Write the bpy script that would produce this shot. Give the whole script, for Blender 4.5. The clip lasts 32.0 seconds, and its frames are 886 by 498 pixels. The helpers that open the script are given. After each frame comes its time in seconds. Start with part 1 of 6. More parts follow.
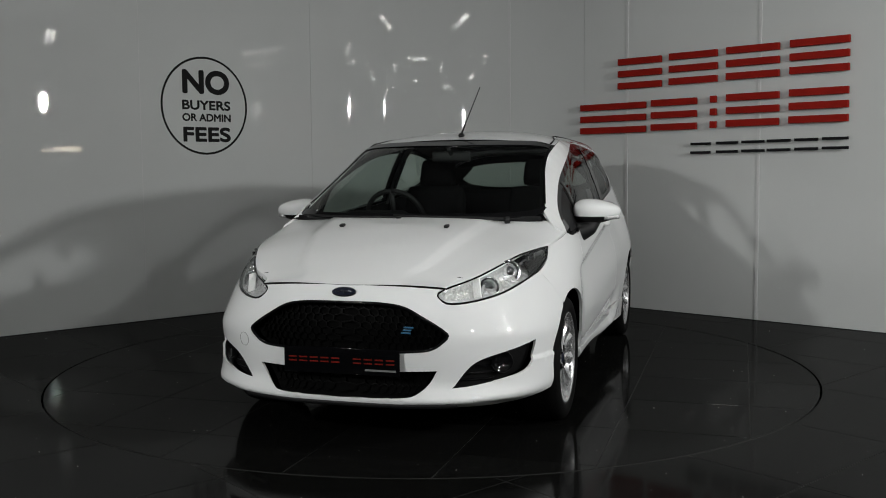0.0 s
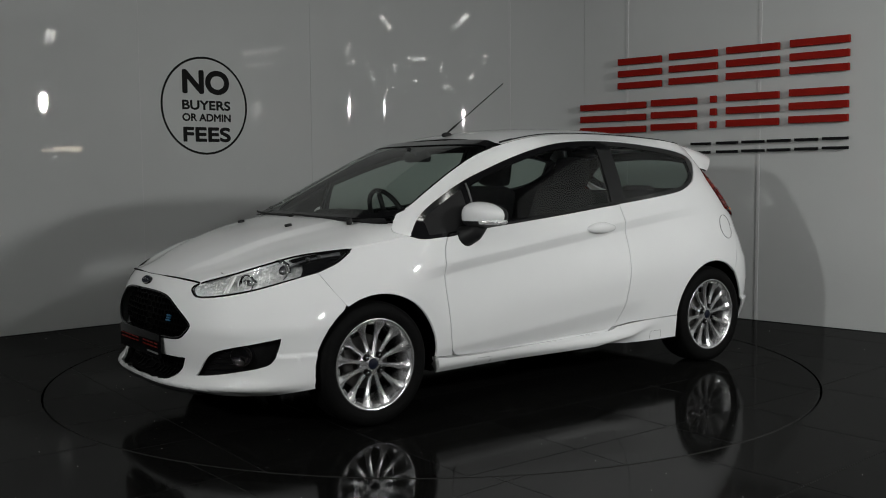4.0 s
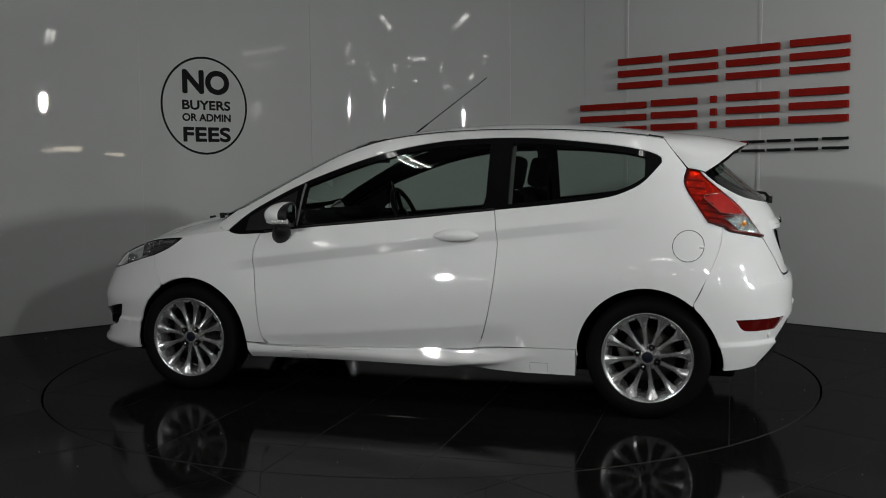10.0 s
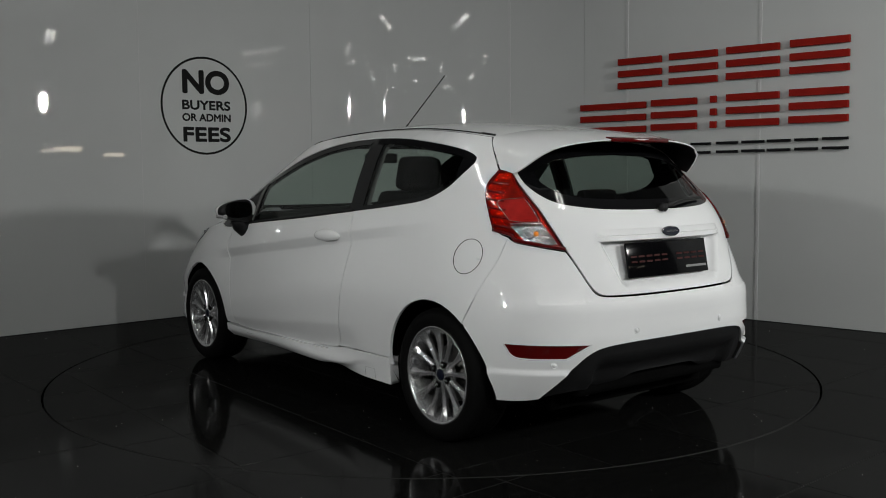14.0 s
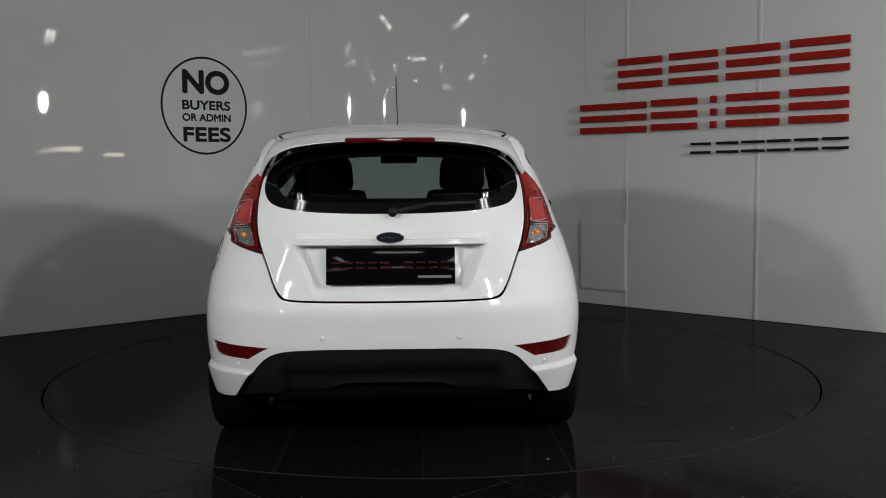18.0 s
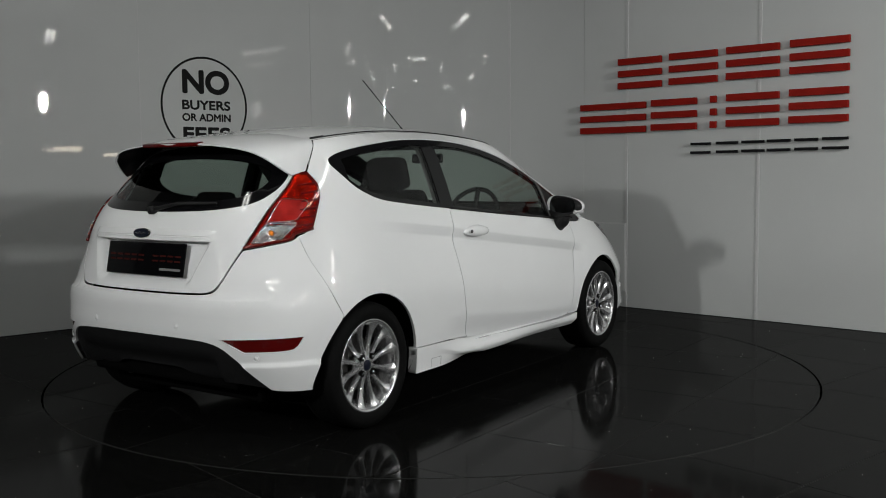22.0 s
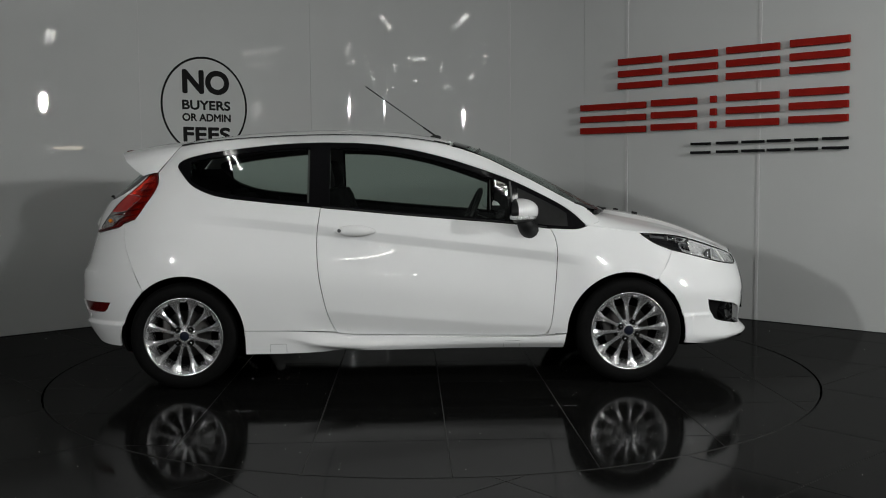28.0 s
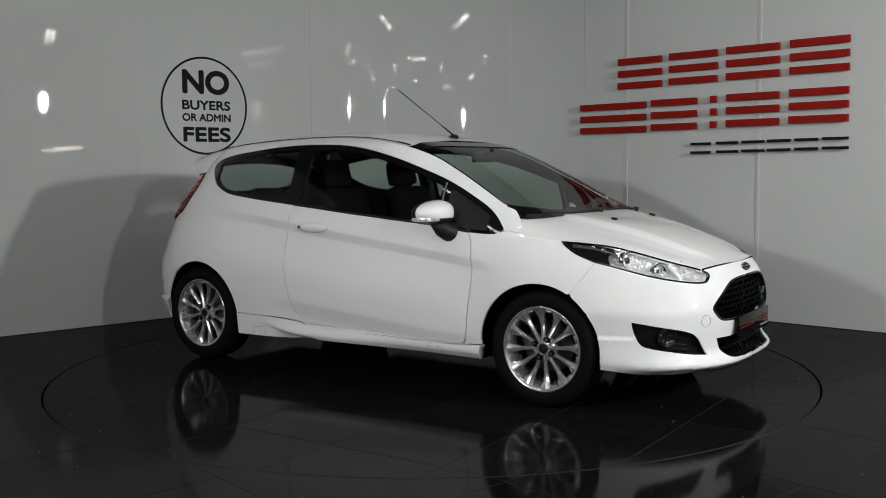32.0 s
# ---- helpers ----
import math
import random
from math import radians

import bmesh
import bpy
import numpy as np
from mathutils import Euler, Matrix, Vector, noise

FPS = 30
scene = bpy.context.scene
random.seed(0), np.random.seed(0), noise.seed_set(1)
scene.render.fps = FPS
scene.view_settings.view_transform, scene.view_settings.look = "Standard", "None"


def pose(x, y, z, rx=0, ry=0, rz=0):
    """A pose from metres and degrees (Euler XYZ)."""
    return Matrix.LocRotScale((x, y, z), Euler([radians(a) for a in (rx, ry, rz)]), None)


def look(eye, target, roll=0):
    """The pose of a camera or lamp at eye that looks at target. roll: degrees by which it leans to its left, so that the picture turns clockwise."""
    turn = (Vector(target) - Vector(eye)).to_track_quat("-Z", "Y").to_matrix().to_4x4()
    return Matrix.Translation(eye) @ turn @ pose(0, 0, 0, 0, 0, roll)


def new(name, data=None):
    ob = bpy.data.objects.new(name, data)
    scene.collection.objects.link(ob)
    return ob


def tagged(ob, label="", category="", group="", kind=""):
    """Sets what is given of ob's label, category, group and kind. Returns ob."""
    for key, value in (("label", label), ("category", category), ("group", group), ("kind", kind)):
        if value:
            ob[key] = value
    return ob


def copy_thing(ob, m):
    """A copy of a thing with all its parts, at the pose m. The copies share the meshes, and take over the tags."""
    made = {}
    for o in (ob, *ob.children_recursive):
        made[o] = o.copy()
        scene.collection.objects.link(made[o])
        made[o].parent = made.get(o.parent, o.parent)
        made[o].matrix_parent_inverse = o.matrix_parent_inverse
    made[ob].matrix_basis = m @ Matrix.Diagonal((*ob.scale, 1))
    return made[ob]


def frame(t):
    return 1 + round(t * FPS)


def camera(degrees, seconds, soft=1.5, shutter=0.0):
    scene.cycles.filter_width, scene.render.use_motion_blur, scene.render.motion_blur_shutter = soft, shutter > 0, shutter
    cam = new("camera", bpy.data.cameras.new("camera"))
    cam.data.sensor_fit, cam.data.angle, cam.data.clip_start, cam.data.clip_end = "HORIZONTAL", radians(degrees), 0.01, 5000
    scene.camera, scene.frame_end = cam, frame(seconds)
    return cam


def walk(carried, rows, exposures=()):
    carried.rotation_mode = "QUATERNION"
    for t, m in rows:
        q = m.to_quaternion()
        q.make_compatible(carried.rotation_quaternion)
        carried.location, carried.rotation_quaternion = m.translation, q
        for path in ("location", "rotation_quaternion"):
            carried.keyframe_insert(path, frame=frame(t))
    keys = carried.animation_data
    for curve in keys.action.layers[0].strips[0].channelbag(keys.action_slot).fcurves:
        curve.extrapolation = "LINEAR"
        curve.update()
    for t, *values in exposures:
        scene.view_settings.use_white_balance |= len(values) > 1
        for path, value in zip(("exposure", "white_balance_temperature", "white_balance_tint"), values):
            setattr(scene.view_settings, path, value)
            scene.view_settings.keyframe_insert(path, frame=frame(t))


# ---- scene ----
# ---------------------------------------------------------------- camera
CAR_OFF = (-0.1517, 0.2034)          # car's middle on the turntable
TURN_START, TURN_RATE = -107.843, -8.9595
EYE = (-0.0038, -5.9684, 1.1981)
GAZE = (0.01189, 0.99675, -0.07957)
cam = camera(49.217, 32.0, soft=1.0)
view = look(EYE, tuple(e + 6.0 * g for e, g in zip(EYE, GAZE)), -0.477)
walk(cam, [(0.0, view), (32.0, view)], [(0.0, 0.32), (3.0, 0.08), (6.0, -0.13), (9.0, -0.18), (13.0, 0.02), (17.0, 0.22), (19.5, 0.36), (23.0, 0.16), (26.0, 0.12), (29.0, 0.26), (32.0, 0.62)])

# ---------------------------------------------------------------- light
world = bpy.data.worlds.new("world")
scene.world = world
world.use_nodes = True
world.node_tree.nodes["Background"].inputs[0].default_value = (0.55, 0.58, 0.6, 1)
world.node_tree.nodes["Background"].inputs[1].default_value = 0.03


# lamp heads on stands, at both sides of the camera
STUDIO = [((5.2, -3.4, 2.40), (0, 0.3, 0.9), 112, 180), ((2.7, -5.9, 2.45), (0, 0.3, 0.9), 44, 180), ((-3.1, -5.3, 2.22), (1.1, 0.2, 0.95), 20, 90)]
for eye, aim, power, beam in STUDIO:
    d = bpy.data.lights.new("flash_head", "AREA")
    d.shape, d.size, d.size_y, d.energy, d.color = "ELLIPSE", 0.13, 0.30, power, (0.985, 1.0, 0.98)
    new("flash_head", d).matrix_world = look(eye, aim)
    d.spread = radians(beam)


# ---------------------------------------------------------------- materials
def nodes_of(mat):
    return mat.node_tree.nodes, mat.node_tree.links


def material(name, colour, rough=0.5, metal=0.0, coat=0.0, vary=0.0, scale=20.0, bump=0.0, bump_scale=60.0, rough_vary=0.0, spec=0.5):
    m = bpy.data.materials.new(name)
    m.use_nodes = True
    n, l = nodes_of(m)
    b = n["Principled BSDF"]
    b.inputs["Base Color"].default_value = (*colour, 1)
    b.inputs["Roughness"].default_value = rough
    b.inputs["Metallic"].default_value = metal
    b.inputs["Coat Weight"].default_value = coat
    b.inputs["Coat Roughness"].default_value = 0.03
    b.inputs["Specular IOR Level"].default_value = spec
    tc = n.new("ShaderNodeTexCoord")
    if vary:
        t = n.new("ShaderNodeTexNoise")
        t.inputs["Scale"].default_value, t.inputs["Detail"].default_value = scale, 6
        r = n.new("ShaderNodeMapRange")
        r.inputs["From Min"].default_value, r.inputs["From Max"].default_value = 0.3, 0.7
        r.inputs["To Min"].default_value, r.inputs["To Max"].default_value = 1 - vary, 1 + vary
        v = n.new("ShaderNodeMix")
        v.data_type, v.blend_type = "RGBA", "MULTIPLY"
        v.inputs[0].default_value = 1
        v.inputs[6].default_value = (*colour, 1)
        l.new(tc.outputs["Object"], t.inputs["Vector"])
        l.new(t.outputs["Fac"], r.inputs["Value"])
        l.new(r.outputs["Result"], v.inputs[7])
        l.new(v.outputs[2], b.inputs["Base Color"])
        if rough_vary:
            rr = n.new("ShaderNodeMapRange")
            rr.inputs["From Min"].default_value, rr.inputs["From Max"].default_value = 0.3, 0.7
            rr.inputs["To Min"].default_value, rr.inputs["To Max"].default_value = rough - rough_vary, rough + rough_vary
            l.new(t.outputs["Fac"], rr.inputs["Value"])
            l.new(rr.outputs["Result"], b.inputs["Roughness"])
    if bump:
        t2 = n.new("ShaderNodeTexNoise")
        t2.inputs["Scale"].default_value, t2.inputs["Detail"].default_value = bump_scale, 4
        bp = n.new("ShaderNodeBump")
        bp.inputs["Strength"].default_value, bp.inputs["Distance"].default_value = 1.0, bump
        l.new(tc.outputs["Object"], t2.inputs["Vector"])
        l.new(t2.outputs["Fac"], bp.inputs["Height"])
        l.new(bp.outputs["Normal"], b.inputs["Normal"])
    return m


def glass(name, tint, rough=0.0, mix=0.0):
    """A clear sheet: light passes straight through, tinted, with a mirror's gloss on top."""
    m = bpy.data.materials.new(name)
    m.use_nodes = True
    n, l = nodes_of(m)
    out = n["Material Output"]
    n.remove(n["Principled BSDF"])
    tr, gl, mx, fr = n.new("ShaderNodeBsdfTransparent"), n.new("ShaderNodeBsdfGlossy"), n.new("ShaderNodeMixShader"), n.new("ShaderNodeLayerWeight")
    tr.inputs[0].default_value = (*tint, 1)
    gl.inputs[0].default_value = (1, 1, 1, 1)
    gl.inputs["Roughness"].default_value = rough
    pw, ma = n.new("ShaderNodeMath"), n.new("ShaderNodeMath")
    pw.operation, pw.inputs[1].default_value = "POWER", 4.5
    ma.operation, ma.inputs[1].default_value, ma.inputs[2].default_value = "MULTIPLY_ADD", 0.6, 0.04
    l.new(fr.outputs["Facing"], pw.inputs[0])
    l.new(pw.outputs[0], ma.inputs[0])
    l.new(ma.outputs[0], mx.inputs[0])
    l.new(tr.outputs[0], mx.inputs[1])
    l.new(gl.outputs[0], mx.inputs[2])
    l.new(mx.outputs[0], out.inputs[0])
    return m


def glow(name, colour, strength):
    m = bpy.data.materials.new(name)
    m.use_nodes = True
    n, l = nodes_of(m)
    e = n.new("ShaderNodeEmission")
    e.inputs[0].default_value, e.inputs[1].default_value = (*colour, 1), strength
    l.new(e.outputs[0], n["Material Output"].inputs[0])
    return m


PAINT = material("white_paint", (0.75, 0.755, 0.76), 0.5, coat=1.0, vary=0.012, scale=3.0, spec=0.15)
GRILLE_BLACK = material("grille_black", (0.0012, 0.0012, 0.0012), 0.5, spec=0.05)
BLACK_GLOSS = material("black_gloss", (0.004, 0.004, 0.0045), 0.08, coat=0.15, spec=0.3)
BLACK_PLASTIC = material("black_plastic", (0.009, 0.009, 0.0095), 0.5, vary=0.15, scale=40, bump=0.0004, bump_scale=900, spec=0.22)
DARK_TRIM = material("dark_trim", (0.005, 0.005, 0.0052), 0.7, vary=0.2, scale=30, spec=0.08)
UNDERBODY = material("underbody", (0.003, 0.003, 0.003), 0.9, vary=0.2, scale=15, spec=0.03)
CLOTH = material("seat_cloth", (0.0045, 0.0045, 0.0048), 0.95, vary=0.2, scale=25, spec=0.05)
RUBBER = material("tyre_rubber", (0.004, 0.004, 0.004), 0.7, vary=0.2, scale=50, spec=0.06)
ALLOY = material("alloy", (0.60, 0.60, 0.61), 0.26, metal=0.85, coat=0.3, vary=0.05, scale=12)
ALLOY_DARK = material("alloy_dark", (0.10, 0.10, 0.105), 0.45, metal=0.8, vary=0.2, scale=20)
BRAKE = material("brake_iron", (0.07, 0.068, 0.066), 0.5, metal=0.9, vary=0.2, scale=40)
CHROME = material("chrome", (0.85, 0.86, 0.87), 0.06, metal=1.0)
BADGE_BLUE = material("badge_blue", (0.006, 0.008, 0.017), 0.5, spec=0.12)
LIGHT_BLUE = material("light_blue", (0.025, 0.12, 0.24), 0.3)
PILLAR_GREY = material("pillar_grey", (0.11, 0.11, 0.108), 0.7, vary=0.08, scale=20, spec=0.2)
LINING = material("headlining_cloth", (0.03, 0.03, 0.031), 0.9, vary=0.1, spec=0.05)
RED_REFLECTOR = material("red_reflector", (0.80, 0.17, 0.07), 0.22, metal=0.75, vary=0.45, scale=16, bump=0.005, bump_scale=60)
DARK_RED = material("dark_red_lens", (0.075, 0.003, 0.003), 0.12, coat=0.3, spec=0.3)
AMBER = material("amber", (0.85, 0.25, 0.02), 0.2, coat=0.5)
REFLECTOR = material("reflector", (0.95, 0.95, 0.95), 0.20, metal=0.62, coat=0.4, bump=0.026, bump_scale=42)
FACETS = material("faceted_lens", (0.55, 0.54, 0.53), 0.12, metal=0.9, coat=0.3, bump=0.02, bump_scale=38)
BULB_WHITE = material("lamp_white", (0.80, 0.80, 0.79), 0.35)
LAMP_GREY = material("lamp_grey", (0.06, 0.06, 0.065), 0.3, vary=0.1)
WINDOW = glass("window_glass", (0.66, 0.73, 0.69))
SCREEN_GLASS = glass("screen_glass", (0.68, 0.75, 0.71))
REAR_GLASS = glass("rear_glass", (0.50, 0.56, 0.53))
LENS = glass("clear_lens", (0.92, 0.93, 0.93))
RED_GLASS = glass("red_glass", (0.74, 0.075, 0.03))
WALL = material("wall_sheet", (0.515, 0.525, 0.52), 0.012, vary=0.02, scale=1.5, spec=0.42, bump=0.0004, bump_scale=1.4)
BENT_WALL = material("bent_wall_sheet", (0.515, 0.525, 0.52), 0.03, vary=0.02, scale=1.5, spec=0.24, bump=0.0005, bump_scale=2.2)
JOINT = material("joint_strip", (0.52, 0.52, 0.52), 0.3, vary=0.03)
SIGN_RED = material("sign_red", (0.24, 0.010, 0.006), 0.6, vary=0.08, scale=8, spec=0.08)
SIGN_BLACK = material("sign_black", (0.008, 0.008, 0.009), 0.6, vary=0.1, spec=0.08)
DECAL = material("decal_black", (0.010, 0.010, 0.010), 0.6, spec=0.08)
GROUT = material("grout", (0.022, 0.022, 0.021), 0.6, vary=0.2, scale=20)
GAP = material("dark_gap", (0.002, 0.002, 0.002), 0.9, spec=0.0)
CEILING = material("ceiling_paint", (0.09, 0.09, 0.095), 0.8, vary=0.1, scale=2)
HALL = material("hall_paint", (0.13, 0.13, 0.13), 0.7, vary=0.15, scale=1.2)
TUBE = glow("tube_glow", (0.97, 0.98, 0.93), 24)
DAYLIGHT = glow("daylight_glow", (1.0, 0.86, 0.66), 9)


def floor_material():
    """Dark polished stone: a weak mirror that strengthens at flat angles."""
    m = bpy.data.materials.new("polished_tile")
    m.use_nodes = True
    n, l = nodes_of(m)
    out = n["Material Output"]
    n.remove(n["Principled BSDF"])
    tc, info = n.new("ShaderNodeTexCoord"), n.new("ShaderNodeObjectInfo")
    big, fine = n.new("ShaderNodeTexNoise"), n.new("ShaderNodeTexNoise")
    big.inputs["Scale"].default_value, big.inputs["Detail"].default_value = 1.7, 5
    fine.inputs["Scale"].default_value, fine.inputs["Detail"].default_value = 38, 8
    for t in (big, fine):
        l.new(tc.outputs["Object"], t.inputs["Vector"])
    ramp = n.new("ShaderNodeValToRGB")
    ramp.color_ramp.elements[0].position, ramp.color_ramp.elements[0].color = 0.3, (0.0035, 0.0035, 0.0034, 1)
    ramp.color_ramp.elements[1].position, ramp.color_ramp.elements[1].color = 0.75, (0.008, 0.008, 0.0077, 1)
    l.new(fine.outputs["Fac"], ramp.inputs[0])
    tone = n.new("ShaderNodeMapRange")
    tone.inputs["To Min"].default_value, tone.inputs["To Max"].default_value = 0.8, 1.25
    l.new(info.outputs["Random"], tone.inputs["Value"])
    mul = n.new("ShaderNodeMix")
    mul.data_type, mul.blend_type = "RGBA", "MULTIPLY"
    mul.inputs[0].default_value = 1
    l.new(ramp.outputs[0], mul.inputs[6])
    l.new(tone.outputs["Result"], mul.inputs[7])
    rough = n.new("ShaderNodeMapRange")
    rough.inputs["From Min"].default_value, rough.inputs["From Max"].default_value = 0.3, 0.7
    rough.inputs["To Min"].default_value, rough.inputs["To Max"].default_value = 0.05, 0.12
    l.new(big.outputs["Fac"], rough.inputs["Value"])
    dif, glo, mix, lw = n.new("ShaderNodeBsdfDiffuse"), n.new("ShaderNodeBsdfGlossy"), n.new("ShaderNodeMixShader"), n.new("ShaderNodeLayerWeight")
    l.new(mul.outputs[2], dif.inputs["Color"])
    l.new(rough.outputs["Result"], glo.inputs["Roughness"])
    glo.inputs["Color"].default_value = (1, 1, 1, 1)
    pw, ma = n.new("ShaderNodeMath"), n.new("ShaderNodeMath")
    pw.operation, pw.inputs[1].default_value = "POWER", 4.0
    ma.operation, ma.inputs[1].default_value, ma.inputs[2].default_value = "MULTIPLY_ADD", 0.13, 0.028
    l.new(lw.outputs["Facing"], pw.inputs[0])
    l.new(pw.outputs[0], ma.inputs[0])
    l.new(ma.outputs[0], mix.inputs[0])
    l.new(dif.outputs[0], mix.inputs[1])
    l.new(glo.outputs[0], mix.inputs[2])
    l.new(mix.outputs[0], out.inputs[0])
    return m


TILE = floor_material()


# ---------------------------------------------------------------- building helpers
def mesh_of(name, verts, faces, mat, smooth=False):
    me = bpy.data.meshes.new(name)
    me.from_pydata([tuple(v) for v in verts], [], faces)
    me.materials.append(mat)
    if smooth:
        me.polygons.foreach_set("use_smooth", [True] * len(me.polygons))
    me.update()
    return me


def part(name, bm, mat, parent=None, label="", smooth=True):
    """Links a bmesh, or a (verts, faces) pair, as one mesh object under a thing or a part."""
    if isinstance(bm, tuple):
        me = mesh_of(name, bm[0], bm[1], mat, smooth)
    else:
        me = bpy.data.meshes.new(name)
        bm.to_mesh(me)
        bm.free()
        me.materials.append(mat)
        if smooth:
            me.polygons.foreach_set("use_smooth", [True] * len(me.polygons))
    ob = new(name, me)
    if parent:
        ob.parent = parent
    if label:
        ob["label"] = label
    return ob


def sharp(ob, degrees=35):
    """Smooth shading that breaks at edges steeper than this."""
    bm = bmesh.new()
    bm.from_mesh(ob.data)
    for e in bm.edges:
        if len(e.link_faces) == 2 and e.calc_face_angle(0) > radians(degrees):
            e.smooth = False
    bm.to_mesh(ob.data)
    bm.free()
    return ob


def box(bm, c, s, bevel=0.0, m=None):
    """A bevelled block, its middle at c and its sizes s, added to bm."""
    r = bmesh.ops.create_cube(bm, size=1.0)
    vs = r["verts"]
    bmesh.ops.scale(bm, vec=s, verts=vs)
    if bevel:
        es = list({e for v in vs for e in v.link_edges})
        rb = bmesh.ops.bevel(bm, geom=es, offset=bevel, segments=2, affect="EDGES", profile=0.6)
        vs = list({v for f in rb["faces"] for v in f.verts} | {v for v in vs if v.is_valid})
    if m is not None:
        bmesh.ops.transform(bm, matrix=m, verts=vs)
    bmesh.ops.translate(bm, vec=c, verts=vs)
    return vs


def lathe(profile, axis="y", steps=48, closed=False):
    """(verts, faces) of a profile of (radius, offset) turned round an axis."""
    vs, fs, n = [], [], len(profile)
    for i in range(steps):
        a = 2 * math.pi * i / steps
        for r, o in profile:
            p = (r * math.cos(a), o, r * math.sin(a)) if axis == "y" else (r * math.cos(a), r * math.sin(a), o)
            vs.append(p)
    for i in range(steps):
        j = (i + 1) % steps
        for k in range(n if closed else n - 1):
            k2 = (k + 1) % n
            fs.append((i * n + k, i * n + k2, j * n + k2, j * n + k))
    return vs, fs


def tube(points, radius, steps=8, taper=None):
    """(verts, faces) of a round bar through points."""
    pts = [Vector(p) for p in points]
    vs, fs = [], []
    for i, p in enumerate(pts):
        d = (pts[min(i + 1, len(pts) - 1)] - pts[max(i - 1, 0)]).normalized()
        u = d.orthogonal().normalized()
        if i:
            u = (last - d * last.dot(d)).normalized()
        last = u
        w = d.cross(u)
        r = radius if taper is None else radius + (taper - radius) * i / (len(pts) - 1)
        for k in range(steps):
            a = 2 * math.pi * k / steps
            vs.append(p + u * r * math.cos(a) + w * r * math.sin(a))
    for i in range(len(pts) - 1):
        for k in range(steps):
            k2 = (k + 1) % steps
            fs.append((i * steps + k, i * steps + k2, (i + 1) * steps + k2, (i + 1) * steps + k))
    fs.append(tuple(range(steps))[::-1])
    fs.append(tuple((len(pts) - 1) * steps + k for k in range(steps)))
    return vs, fs


def curve_of(knots):
    """A smooth curve through (x, y) knots (monotone slopes, held flat past the ends)."""
    xs, ys = np.array([k[0] for k in knots], float), np.array([k[1] for k in knots], float)
    h, d = np.diff(xs), np.diff(ys) / np.diff(xs)
    s = np.zeros(len(xs))
    s[0], s[-1] = d[0], d[-1]
    for i in range(1, len(xs) - 1):
        if d[i - 1] * d[i] > 0:
            a, b = 2 * h[i] + h[i - 1], h[i] + 2 * h[i - 1]
            s[i] = (a + b) / (a / d[i - 1] + b / d[i])
    xs, ys, s, h = xs.tolist(), ys.tolist(), s.tolist(), h.tolist()
    last = len(xs) - 1

    def f(x):
        if x <= xs[0]:
            return ys[0]
        if x >= xs[last]:
            return ys[last]
        i = 0
        while x > xs[i + 1]:
            i += 1
        t = (x - xs[i]) / h[i]
        return (ys[i] * (1 + 2 * t) * (1 - t) ** 2 + h[i] * s[i] * t * (1 - t) ** 2 + ys[i + 1] * t * t * (3 - 2 * t) - h[i] * s[i + 1] * t * t * (1 - t))
    return f


def softened(f, a, b, sigma, n=1600):
    """The curve f between a and b with its bends eased out."""
    h = (b - a) / n
    k = int(3 * sigma / h) + 1
    xs = np.arange(-k, n + k + 1) * h + a
    ys = np.array([f(x) for x in xs])
    w = np.exp(-0.5 * (np.arange(-k, k + 1) * h / sigma) ** 2)
    ys = np.convolve(ys, w / w.sum(), "valid").tolist()

    def g(x):
        t = min(max((x - a) / h, 0.0), n - 1e-6)
        i = int(t)
        return ys[i] + (ys[i + 1] - ys[i]) * (t - i)
    return g


def step01(a, b, x):
    t = min(1.0, max(0.0, (x - a) / (b - a)))
    return t * t * (3 - 2 * t)


def spline(pts, spacing=0.02):
    """Points along a smooth open line through pts."""
    if len(pts) < 3:
        (x0, y0), (x1, y1) = pts
        n = max(1, int(math.hypot(x1 - x0, y1 - y0) / spacing))
        return [(x0 + (x1 - x0) * i / n, y0 + (y1 - y0) * i / n) for i in range(n + 1)]
    p = [(2 * pts[0][0] - pts[1][0], 2 * pts[0][1] - pts[1][1]), *pts, (2 * pts[-1][0] - pts[-2][0], 2 * pts[-1][1] - pts[-2][1])]
    out = []
    for i in range(1, len(p) - 2):
        a, b, c, d = p[i - 1:i + 3]
        n = max(2, int(math.hypot(c[0] - b[0], c[1] - b[1]) / spacing))
        for k in range(n):
            t = k / n
            out.append(tuple(0.5 * (2 * b[j] + (c[j] - a[j]) * t + (2 * a[j] - 5 * b[j] + 4 * c[j] - d[j]) * t * t + (3 * b[j] - a[j] - 3 * c[j] + d[j]) * t ** 3) for j in (0, 1)))
    return [*out, tuple(pts[-1])]


def outline(*segments, spacing=0.02):
    """A closed outline of smooth pieces that meet in corners."""
    out = []
    for s in segments:
        for q in spline(s, spacing):
            if not out or math.hypot(q[0] - out[-1][0], q[1] - out[-1][1]) > 1e-4:
                out.append(q)
    if math.hypot(out[0][0] - out[-1][0], out[0][1] - out[-1][1]) < 1e-4:
        out.pop()
    return out


def signed_area(p):
    return 0.5 * sum(p[i - 1][0] * p[i][1] - p[i][0] * p[i - 1][1] for i in range(len(p)))


